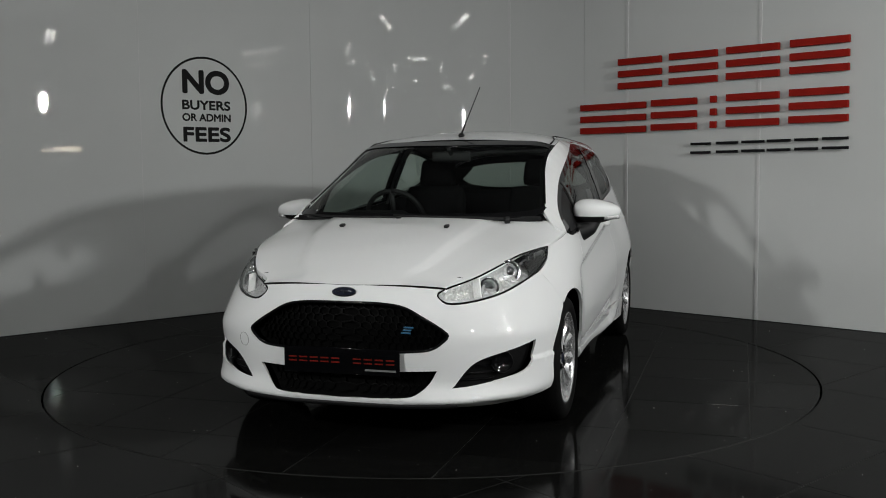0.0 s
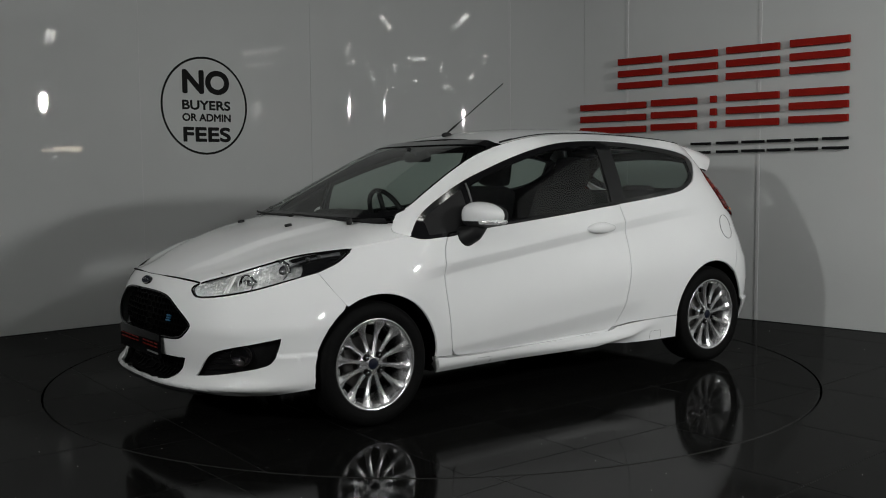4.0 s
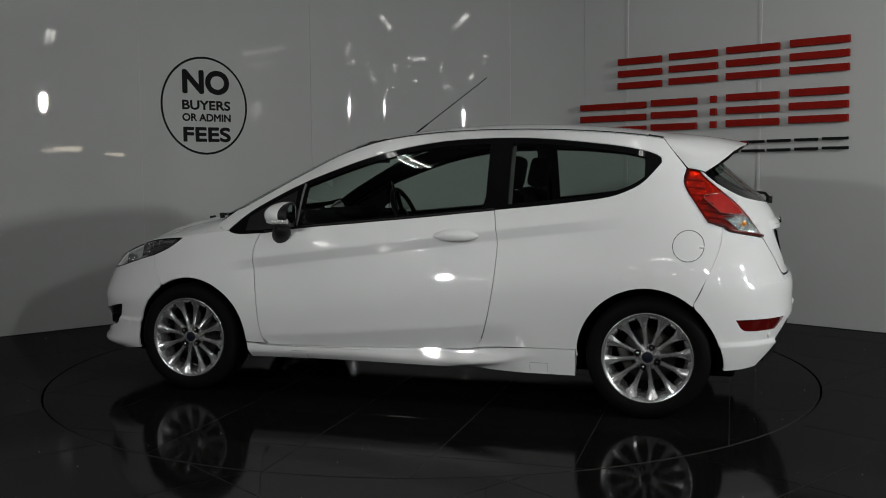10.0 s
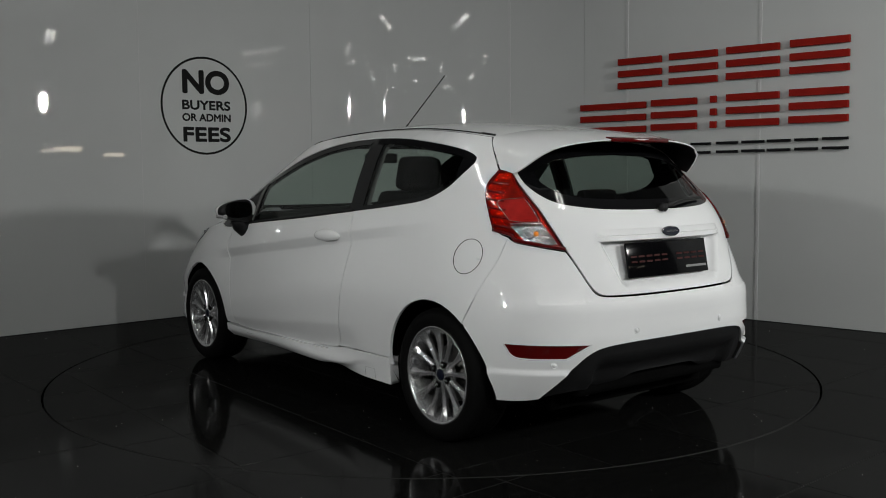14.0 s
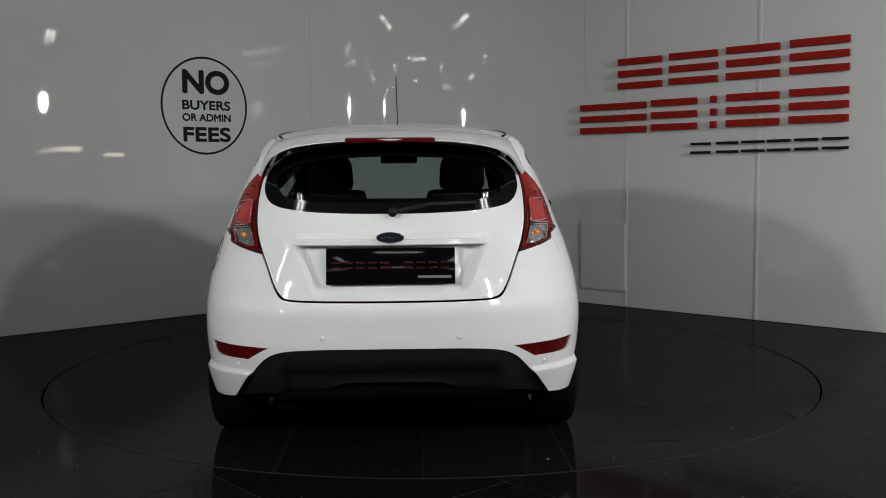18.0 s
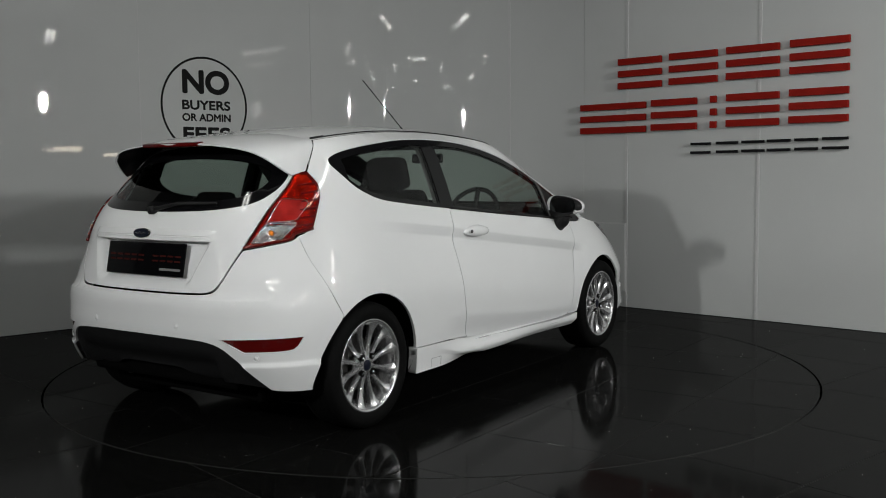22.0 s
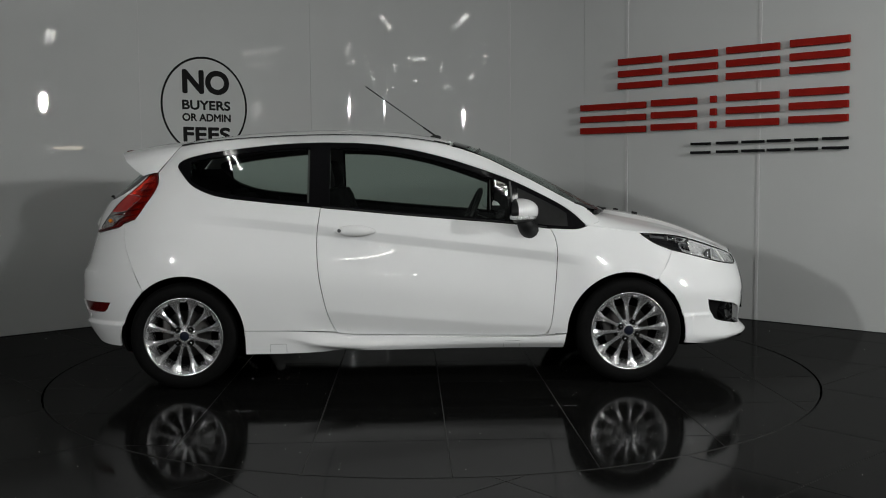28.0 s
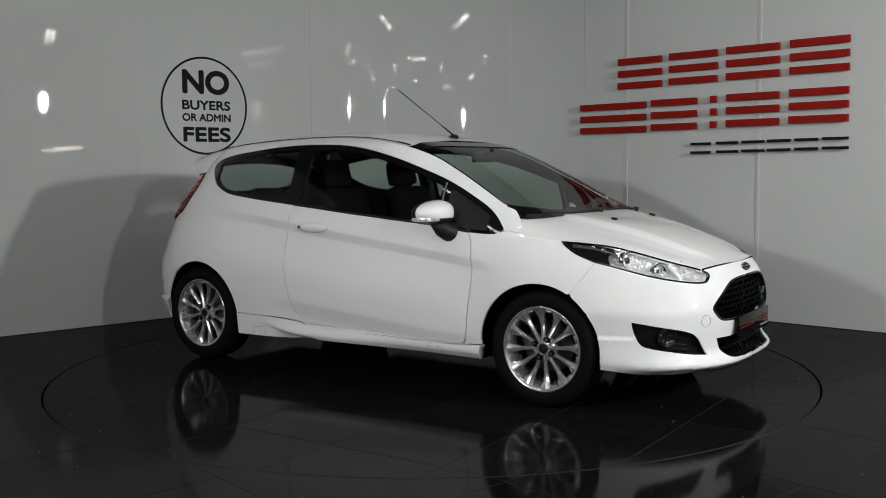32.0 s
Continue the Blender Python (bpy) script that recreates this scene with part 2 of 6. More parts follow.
def inset(p, g):
    """The outline moved inwards by g."""
    if signed_area(p) < 0:
        p = p[::-1]
    out = []
    for i, q in enumerate(p):
        a, b = p[i - 1], p[(i + 1) % len(p)]
        dx, dy = b[0] - a[0], b[1] - a[1]
        d = math.hypot(dx, dy) or 1
        out.append((q[0] - g * dy / d, q[1] + g * dx / d))
    return out


def edge_distance(q, p):
    """Signed distance to an outline: positive inside."""
    a = np.array(p)
    b = np.roll(a, -1, 0)
    d = b - a
    t = np.clip(((q[0] - a[:, 0]) * d[:, 0] + (q[1] - a[:, 1]) * d[:, 1]) / ((d ** 2).sum(1) + 1e-12), 0, 1)
    near = np.sqrt(((a + d * t[:, None] - q) ** 2).sum(1)).min()
    cross = ((a[:, 1] > q[1]) != (b[:, 1] > q[1]))
    xs = a[:, 0] + (q[1] - a[:, 1]) * d[:, 0] / np.where(d[:, 1] == 0, 1e-12, d[:, 1])
    return near if (cross & (q[0] < xs)).sum() % 2 else -near


def fill(poly, holes, step, extra=()):
    """Triangles over an outline with holes, with inner points a step apart: points, faces, and the loops of edge points."""
    from mathutils.geometry import delaunay_2d_cdt
    loops = [poly, *holes]
    pts, faces = [], []
    for p in loops:
        faces.append(list(range(len(pts), len(pts) + len(p))))
        pts += [Vector(q) for q in p]
    lines = np.array(extra) if len(extra) else None
    xs, ys = [q[0] for q in poly], [q[1] for q in poly]
    nx, ny = int((max(xs) - min(xs)) / step) + 1, int((max(ys) - min(ys)) / step) + 1
    for i in range(nx + 1):
        for j in range(ny + 1):
            q = (min(xs) + (i + 0.5 * (j % 2)) * step, min(ys) + j * step)
            if len(extra) and ((lines - q) ** 2).sum(1).min() < (0.55 * step) ** 2:
                continue
            if edge_distance(q, poly) > step * 0.45 and all(edge_distance(q, h) < -step * 0.45 for h in holes):
                pts.append(Vector(q))
    pts += [Vector(q) for q in extra if edge_distance(q, poly) > 0.004 and all(edge_distance(q, h) < -0.004 for h in holes)]
    edges = [(f[i - 1], f[i]) for f in faces for i in range(len(f))]
    vs, _, fs, _, _, _ = delaunay_2d_cdt(pts, edges, [], 0, 1e-6)
    mids = [tuple(sum((vs[i] for i in f), Vector((0, 0))) / 3) for f in fs]
    fs = [f for f, q in zip(fs, mids) if edge_distance(q, poly) > 0 and all(edge_distance(q, h) < 0 for h in holes)]
    used = {i for f in fs for i in f}
    keep = {}
    out = []
    for i in sorted(used):
        keep[i] = len(out)
        out.append((vs[i].x, vs[i].y))
    tris = []
    for f in fs:
        a, b, c = (out[keep[i]] for i in f[:3])
        up = (b[0] - a[0]) * (c[1] - a[1]) - (b[1] - a[1]) * (c[0] - a[0]) > 0
        tris.append(tuple(keep[i] for i in (f if up else f[::-1])))
    return out, tris


def panel(poly, to3d, holes=(), step=0.04, gap=0.0022, depth=0.014, lift=0.0, flip=False, mirror=False, extra=()):
    """(verts, faces) of a sheet-metal panel: an outline laid on a surface, with edges turned inwards."""
    poly = inset(poly, gap)
    pts, tris = fill(poly, list(holes), step, extra)
    vs = [Vector(to3d(*p)) for p in pts]
    if flip:
        tris = [t[::-1] for t in tris]
    normals = [Vector() for _ in vs]
    count = {}
    for t in tris:
        n = (vs[t[1]] - vs[t[0]]).cross(vs[t[2]] - vs[t[0]])
        for k in range(3):
            normals[t[k]] += n
            e = (t[k], t[(k + 1) % 3])
            count[tuple(sorted(e))] = (count.get(tuple(sorted(e)), (0, e))[0] + 1, e)
    for n in normals:
        n.normalize()
    if lift:
        vs = [v + n * lift for v, n in zip(vs, normals)]
    faces = list(tris)
    if depth:
        at = {}

        def low(i):
            if i not in at:
                at[i] = len(vs)
                base = vs[i].copy()
                vs.append(base)
                vs.append(base - normals[i] * depth)
            return at[i]
        for c, (a, b) in count.values():
            if c == 1:
                ia, ib = low(a), low(b)
                faces.append((ib, ia, ia + 1, ib + 1))
    if mirror:
        vs = [Vector((v.x, -v.y, v.z)) for v in vs]
        faces = [f[::-1] for f in faces]
    return vs, faces


def both(v_f):
    """The same sheet on the other side."""
    vs, fs = v_f
    return [Vector((v.x, -v.y, v.z)) for v in vs], [f[::-1] for f in fs]


def grid(rows):
    """(verts, faces) over rows of points."""
    n = len(rows[0])
    vs = [p for r in rows for p in r]
    fs = [(i * n + k, i * n + k + 1, (i + 1) * n + k + 1, (i + 1) * n + k) for i in range(len(rows) - 1) for k in range(n - 1)]
    return vs, fs


def joined(*sheets):
    vs, fs = [], []
    for v, f in sheets:
        fs += [tuple(i + len(vs) for i in t) for t in f]
        vs += list(v)
    return vs, fs
# ---------------------------------------------------------------- the place
WALL_H, TABLE_R = 3.7, 2.2604


def setting(name, data, label):
    ob = new(name, data)
    return tagged(ob, label, kind="structure")


def cut_tile(corners, radius, inside):
    """(points, triangles) of the part of a square that lies inside or outside a circle round the origin."""
    from mathutils.geometry import delaunay_2d_cdt
    mid = (sum(c[0] for c in corners) / 4, sum(c[1] for c in corners) / 4)
    ring = [(radius * math.cos(2 * math.pi * i / 360), radius * math.sin(2 * math.pi * i / 360)) for i in range(360)]
    near = [q for q in ring if math.hypot(q[0] - mid[0], q[1] - mid[1]) < 1.2]
    near.sort(key=lambda q: math.atan2(*(Matrix.Rotation(-math.atan2(mid[1], mid[0]), 2) @ Vector(q)).yx))
    pts = [Vector(c) for c in corners] + [Vector(q) for q in near]
    edges = [(0, 1), (1, 2), (2, 3), (3, 0)] + [(4 + i, 5 + i) for i in range(len(near) - 1)]
    vs, _, fs, _, _, _ = delaunay_2d_cdt(pts, edges, [], 0, 1e-6)
    keep = []
    for f in fs:
        c = sum((vs[i] for i in f), Vector((0, 0))) / 3
        if edge_distance(tuple(c), corners) > 0 and (c.length < radius) == inside:
            keep.append(f if signed_area([tuple(vs[i]) for i in f]) > 0 else f[::-1])
    used = sorted({i for f in keep for i in f})
    at = {i: k for k, i in enumerate(used)}
    return [vs[i] for i in used], [tuple(at[i] for i in f) for f in keep]


def tiles(parent, size, origin, span, turn, radius, inside, grout=0.004, keep=None):
    """Square tiles, each of its own, cut off along a circle round the table's axis."""
    n = round(span / size)
    ca, sa = math.cos(radians(turn)), math.sin(radians(turn))
    h = (size - grout) / 2
    whole = mesh_of("tile", [(-h + 0.0006, -h + 0.0006, 0), (h - 0.0006, -h + 0.0006, 0), (h - 0.0006, h - 0.0006, 0), (-h + 0.0006, h - 0.0006, 0), (-h, -h, -0.0006), (h, -h, -0.0006), (h, h, -0.0006), (-h, h, -0.0006), (-h, -h, -0.012), (h, -h, -0.012), (h, h, -0.012), (-h, h, -0.012)],
                    [(0, 1, 2, 3), *[(4 + i, 4 + (i + 1) % 4, (i + 1) % 4, i) for i in range(4)], *[(8 + i, 8 + (i + 1) % 4, 4 + (i + 1) % 4, 4 + i) for i in range(4)]], TILE)
    for i in range(-n, n):
        for j in range(-n, n):
            x, y = origin[0] + (i + 0.5) * size, origin[1] + (j + 0.5) * size
            mx, my = ca * x - sa * y, sa * x + ca * y
            if keep and not keep(mx, my):
                continue
            corners = [(mx + ca * dx - sa * dy, my + sa * dx + ca * dy) for dx, dy in ((-h, -h), (h, -h), (h, h), (-h, h))]
            d = [math.hypot(*c) for c in corners]
            least = 0 if edge_distance((0, 0), corners) > 0 else -edge_distance((0, 0), corners)
            if (inside and least >= radius) or (not inside and max(d) <= radius):
                continue
            if (inside and max(d) <= radius) or (not inside and least >= radius):
                ob = new("tile", whole)
                ob.parent = parent
                ob.matrix_basis = pose(mx, my, 0, 0, 0, turn)
            else:
                vs, fs = cut_tile(corners, radius, inside)
                if fs:
                    part("tile", ([(v.x, v.y, 0) for v in vs], [tuple(f) for f in fs]), TILE, parent, smooth=False)


def specks(parent, count, r0, r1, seed):
    """Fine pale grit lying about on the floor."""
    rng = random.Random(seed)
    vs, fs = [], []
    for _ in range(count):
        r, a = math.sqrt(rng.uniform(r0 * r0, r1 * r1)), rng.uniform(-math.pi, math.pi)
        x, y, s = r * math.cos(a), r * math.sin(a), rng.uniform(0.0010, 0.0024)
        if y > 4.2 - 0.9 * abs(x):
            continue
        k = len(vs)
        vs += [(x + s, y, 0.0002), (x, y + s, 0.0002), (x - s, y, 0.0002), (x, y - s, 0.0002), (x, y, s)]
        fs += [(k, k + 1, k + 4), (k + 1, k + 2, k + 4), (k + 2, k + 3, k + 4), (k + 3, k, k + 4)]
    return tagged(part("grit", (vs, fs), GRIT, parent, "fine pale grit on the dark floor", smooth=False), kind="stuff")


GRIT = material("grit", (0.75, 0.74, 0.72), 0.5)


# walls: two flat runs of sheets that meet in one bent sheet
LEFT_DIR, RIGHT_DIR = Vector((1, 0.85, 0)).normalized(), Vector((1, -0.927, 0)).normalized()
LEFT_AT, RIGHT_AT = Vector((-2.343, 1.935, 0)), Vector((0.84, 3.231, 0))
LEFT_IN, RIGHT_IN = Vector((LEFT_DIR.y, -LEFT_DIR.x, 0)), Vector((RIGHT_DIR.y, -RIGHT_DIR.x, 0))


BEND_FROM, BEND_TO = 1.637, 0.726    # where the flat runs end at the bend


def on_wall(side, s, z, out=0.0):
    at, d, n = (LEFT_AT, LEFT_DIR, LEFT_IN) if side == "left" else (RIGHT_AT, RIGHT_DIR, RIGHT_IN)
    return at + d * s + n * out + Vector((0, 0, z))


def wall_frame(side, s, z, out=0.0):
    """A frame on the wall: x along it, y up, z out of it."""
    d, n = (LEFT_DIR, LEFT_IN) if side == "left" else (RIGHT_DIR, RIGHT_IN)
    m = Matrix((d, Vector((0, 0, 1)), n)).transposed().to_4x4()
    m.translation = on_wall(side, s, z, out)
    return m


def sheet_strip(points, inward, z0, z1, thick):
    """A standing sheet along plan points."""
    n = len(points)
    vs = []
    for p, q in zip(points, inward):
        vs += [(p.x, p.y, z0), (p.x, p.y, z1), (p.x - q.x * thick, p.y - q.y * thick, z0), (p.x - q.x * thick, p.y - q.y * thick, z1)]
    fs = []
    for i in range(n - 1):
        a, b = 4 * i, 4 * i + 4
        fs += [(a, a + 1, b + 1, b), (a + 2, b + 2, b + 3, a + 3), (a + 1, a + 3, b + 3, b + 1), (a, b, b + 2, a + 2)]
    e = 4 * (n - 1)
    fs += [(0, 2, 3, 1), (e, e + 1, e + 3, e + 2)]
    return vs, fs


def build_walls():
    for side, runs, word in (("left", (-5.2, -2.4, 0.0, BEND_FROM), "wall_left"), ("right", (BEND_TO, 1.168, 2.359, 3.55, 4.75, 7.2), "wall_right")):
        d, n = (LEFT_DIR, LEFT_IN) if side == "left" else (RIGHT_DIR, RIGHT_IN)
        vs, fs = sheet_strip([on_wall(side, runs[0], 0, -0.012), on_wall(side, runs[-1], 0, -0.012)], [n, n], 0, WALL_H, 0.15)
        ob = setting(word, mesh_of(word, vs, fs, HALL), "white glossy wall clad in tall sheets")
        for a, b in zip(runs, runs[1:]):
            vs, fs = sheet_strip([on_wall(side, a + 0.002, 0), on_wall(side, b - 0.002, 0)], [n, n], 0.004, WALL_H, 0.010)
            part("panel", (vs, fs), WALL, ob, smooth=False)
        for a in runs[1:-1]:
            w = 0.022 if side == "right" else 0.006
            o = 0.006 if side == "right" else 0.0015
            vs, fs = sheet_strip([on_wall(side, a - w / 2, 0, o), on_wall(side, a + w / 2, 0, o)], [n, n], 0.004, WALL_H, 0.012)
            part("joint_strip", (vs, fs), JOINT, ob, "white vertical joint strip", smooth=False)
    # the bent sheet in the corner
    a, b = on_wall("left", BEND_FROM, 0), on_wall("right", BEND_TO, 0)
    ab = Vector((0.047, 3.967, 0))
    pts, ins = [], []
    for i in range(81):
        t = i / 80
        k = 0.7 * 2 * t * (1 - t)
        pts.append((a * (1 - t) ** 2 + ab * k + b * t * t) / ((1 - t) ** 2 + k + t * t))
    for i in range(81):
        tan = LEFT_DIR if i == 0 else RIGHT_DIR if i == 80 else (pts[i + 1] - pts[i - 1]).normalized()
        ins.append(Vector((tan.y, -tan.x, 0)))
    back = [p - q * 0.012 for p, q in zip(pts, ins)]
    core = setting("wall_corner", mesh_of("wall_corner", *sheet_strip(back, ins, 0, WALL_H, 0.15), HALL), "white glossy curved wall in the corner")
    sharp(part("panel", sheet_strip(pts, ins, 0.004, WALL_H, 0.010), BENT_WALL, core), 35)
    for bearing, half, out, mat in ((-0.0465, 0.0025, 0.0012, WALL), (0.0825, 0.009, 0.005, JOINT)):
        k = min(range(81), key=lambda i: abs(math.atan2(pts[i].x - EYE[0], pts[i].y - EYE[1]) - bearing))
        seam = [pts[k] + ins[k] * out + Vector((-ins[k].y, ins[k].x, 0)) * d for d in (-half, half)]
        part("joint_strip", sheet_strip(seam, [ins[k]] * 2, 0.004, WALL_H, 0.011), mat, core, smooth=False)
    # the hall behind the camera
    le, re = on_wall("left", -5.2, 0), on_wall("right", 7.2, 0)
    ring = [le, Vector((-8.5, le.y - 1.5, 0)), Vector((-8.5, -15, 0)), Vector((8.5, -15, 0)), Vector((8.5, re.y - 1.0, 0)), re]
    for k, (p, q) in enumerate(zip(ring, ring[1:])):
        d = (q - p).normalized()
        n = Vector((d.y, -d.x, 0)) * -1
        setting(f"wall_{('west', 'side_west', 'back', 'side_east', 'east')[k]}", mesh_of("hall_wall", *sheet_strip([p, q], [n, n], 0, WALL_H + 0.3, 0.15), HALL), "plain grey hall wall behind the stage")
    # a slit of daylight in the far side wall
    for y, z, w, h in ((-4.87, 1.72, 0.62, 0.10), (-3.90, 1.585, 0.42, 0.06), (-5.35, 1.70, 0.16, 0.05)):
        bm = bmesh.new()
        box(bm, (8.49, y, z), (0.02, w, h), 0.0)
        me = bpy.data.meshes.new("window")
        bm.to_mesh(me)
        bm.free()
        me.materials.append(DAYLIGHT)
        setting("window_1", me, "narrow slit window with warm daylight")
    bm = bmesh.new()
    box(bm, (0, -5.5, WALL_H + 0.1), (19, 20.5, 0.2))
    me = bpy.data.meshes.new("ceiling")
    bm.to_mesh(me)
    bm.free()
    me.materials.append(CEILING)
    setting("ceiling", me, "dark painted hall ceiling")


def build_floor():
    ring = [TABLE_R + 0.0055] * 96
    vs = [(r * math.cos(2 * math.pi * i / 96), r * math.sin(2 * math.pi * i / 96), -0.0016) for i, r in enumerate(ring)]
    vs += [(14 * math.cos(2 * math.pi * i / 96), -4 + 14 * math.sin(2 * math.pi * i / 96), -0.0016) for i in range(96)]
    fs = [(i, 96 + i, 96 + (i + 1) % 96, (i + 1) % 96) for i in range(96)]
    ground = setting("floor", mesh_of("floor", vs, fs, GROUT), "polished dark grey tiled showroom floor")
    lip = lathe([(TABLE_R + 0.0057, -0.0012), (TABLE_R + 0.0057, -0.05), (TABLE_R - 0.02, -0.05)], "z", 128)
    part("gap_rim", lip, GAP, ground, "dark gap round the turntable")

    def here(x, y):
        return y < 4.4 - 0.85 * abs(x) and y > -9 and abs(x) < 5.5
    tiles(ground, 0.8, (0.31, -0.336), 9.6, 40.5, TABLE_R + 0.006, False, keep=here)
    specks(ground, 420, 2.3, 5.0, 5)
    return ground


def build_table():
    empty = new("turntable")
    tagged(empty, "round dark tiled turntable set flush into the floor", "turntable")
    part("disc", lathe([(0.0, -0.0016), (TABLE_R - 0.0075, -0.0016), (TABLE_R - 0.0075, -0.05)], "z", 128), GROUT, empty, smooth=False)
    tiles(empty, 0.6, (0.02, 0.08), 3.0, 0.0, TABLE_R - 0.007, True)
    specks(empty, 260, 0.0, 2.2, 9)
    return empty


def bar(side, s0, s1, z0, z1, mat, parent, depth=0.03, out=0.018, skew=0.0):
    """A raised plain bar on a wall."""
    bm = bmesh.new()
    w, h = s1 - s0, z1 - z0
    vs = box(bm, (0, 0, 0), (w, h, depth), 0.002)
    for v in bm.verts:
        v.co.x += skew * v.co.y / h
    bmesh.ops.transform(bm, matrix=wall_frame(side, (s0 + s1) / 2, (z0 + z1) / 2, out + depth / 2), verts=bm.verts)
    return part("bar", bm, mat, parent, smooth=False)


def build_sign():
    """A maker's name stands here as plain raised bars in its colours."""
    red = new("wall_sign")
    tagged(red, "raised dark red bars of a sign mounted on the white wall", "sign")
    t = 0.054

    def rise(s):
        return 0.0125 * (s - 1.6)
    for top, spans in ((2.155, ((1.10, 1.515), (1.59, 2.015), (2.095, 2.527), (2.61, 3.053))), (1.785, ((0.715, 1.37), (1.425, 1.84), (1.962, 2.012), (2.10, 2.53), (2.61, 3.053)))):
        for s0, s1 in spans:
            for k in range(3):
                z = top - t / 2 - k * 0.1015 + rise((s0 + s1) / 2)
                bar("right", s0, s1, z - t / 2, z + t / 2, SIGN_RED, red)
    black = new("wall_sign")
    tagged(black, "small raised black bars of a sign below red ones", "sign")
    for s0, s1 in ((1.792, 1.963), (2.016, 2.199), (2.231, 2.416), (2.439, 2.623), (2.657, 2.834), (2.866, 3.057)):
        r = rise((s0 + s1) / 2) - 0.003
        bar("right", s0, s1, 1.397 + r, 1.418 + r, SIGN_BLACK, black, 0.022)
        bar("right", s0, s1, 1.327 + r, 1.348 + r, SIGN_BLACK, black, 0.022)


def words(text, size, width, mat, m, parent, bold):
    """Flat lettering, made heavier by laying it over itself a little shifted."""
    d = bpy.data.curves.new("text", "FONT")
    d.body, d.size, d.align_x, d.align_y = text, size, "CENTER", "BOTTOM_BASELINE"
    tmp = new("text", d)
    bpy.context.view_layer.update()
    src = bpy.data.meshes.new_from_object(tmp.evaluated_get(bpy.context.evaluated_depsgraph_get()))
    bpy.data.objects.remove(tmp)
    xs, ys = [v.co.x for v in src.vertices], [v.co.y for v in src.vertices]
    k, h = (width - 2 * bold) / (max(xs) - min(xs)), (size - 2 * bold) / (max(ys) - min(ys))
    c = (max(xs) + min(xs)) / 2
    vs, fs = [], []
    steps = [(0, 0)] + [(bold * math.cos(a), bold * math.sin(a)) for a in [math.pi * i / 6 for i in range(12)]] + [(bold * 0.5 * math.cos(a), bold * 0.5 * math.sin(a)) for a in [math.pi * i / 3 for i in range(6)]]
    for i, (dx, dy) in enumerate(steps):
        vs, fs = joined((vs, fs), ([m @ Vector(((v.co.x - c) * k + dx, (v.co.y - min(ys)) * h + bold + dy, 0.00004 * i)) for v in src.vertices], [tuple(q.vertices) for q in src.polygons]))
    return part("lettering", (vs, fs), mat, parent, smooth=False)


def build_decal():
    ob = new("wall_decal")
    tagged(ob, "black round decal on white wall reading NO BUYERS OR ADMIN FEES", "decal")
    m = wall_frame("left", 0.572, 1.770, 0.0012)
    vs, fs = [], []
    for i in range(96):
        a = 2 * math.pi * i / 96
        for r in (0.399, 0.381):
            vs += [m @ Vector((r * math.cos(a), r * math.sin(a) * 1.03, 0.0)), m @ Vector((r * math.cos(a), r * math.sin(a) * 1.03, 0.0006))]
    for i in range(96):
        a, b = 4 * i, 4 * ((i + 1) % 96)
        fs += [(a + 1, a + 3, b + 3, b + 1), (a, a + 1, b + 1, b), (a + 2, b + 2, b + 3, a + 3)]
    part("ring", (vs, fs), DECAL, ob, "thin black ring", smooth=False)
    for text, z, h, w, b in (("NO", 1.866, 0.204, 0.436, 0.0115), ("BUYERS", 1.734, 0.082, 0.447, 0.0042), ("OR ADMIN", 1.638, 0.067, 0.450, 0.0034), ("FEES", 1.466, 0.127, 0.440, 0.0068)):
        words(text, h, w, DECAL, wall_frame("left", 0.586, z, 0.0012), ob, b)


def build_access_panel():
    ob = new("access_panel")
    tagged(ob, "white flush access panel in the wall near the floor", "access panel")
    bm = bmesh.new()
    box(bm, (0, 0, 0), (0.452, 0.584, 0.014), 0.003)
    bmesh.ops.transform(bm, matrix=wall_frame("right", 0.933, 0.437, 0.008), verts=bm.verts)
    part("door_leaf", bm, WALL, ob, smooth=False)
    for s, z, w, h in ((0.703, 0.437, 0.012, 0.60), (1.163, 0.437, 0.012, 0.60), (0.933, 0.733, 0.47, 0.010), (0.933, 0.141, 0.47, 0.010)):
        bm = bmesh.new()
        box(bm, (0, 0, 0), (w, h, 0.010), 0.002)
        bmesh.ops.transform(bm, matrix=wall_frame("right", s, z, 0.006), verts=bm.verts)
        part("frame_strip", bm, JOINT, ob, smooth=False)


def build_hall_lights():
    """Twin-tube battens under the hall's ceiling."""
    first = new("tube_light")
    tagged(first, "white twin-tube batten light under the ceiling", "light", "hall lights")
    bm = bmesh.new()
    box(bm, (0, 0, 0.05), (0.16, 1.5, 0.06), 0.008)
    part("housing", bm, JOINT, first)
    for y in (-0.5, 0.5):
        part("hanger", tube([(0, y, 0.07), (0, y, 0.285)], 0.006, 6), JOINT, first)
    for x in (-0.05, 0.05):
        part("tube", tube([(x, -0.72, 0.0), (x, 0.72, 0.0)], 0.014, 10), TUBE, first, "glowing tube")
    spots = [(-1.6, -1.9, 0), (1.2, -1.9, 0), (4.96, -3.1, 58), (6.1, -5.2, 55), (4.9, -7.1, 20), (-4.9, -5.6, -30), (-2.2, -8.2, 0), (2.2, -8.2, 0), (-5.5, -9.5, 0), (5.5, -9.5, 0), (0, -11.5, 90), (-4, -12.8, 90), (4, -12.8, 90)]
    first.matrix_basis = pose(0, -6.6, WALL_H - 0.28, 0, 0, 90)
    for x, y, a in spots:
        copy_thing(first, pose(x, y, WALL_H - 0.28, 0, 0, a))


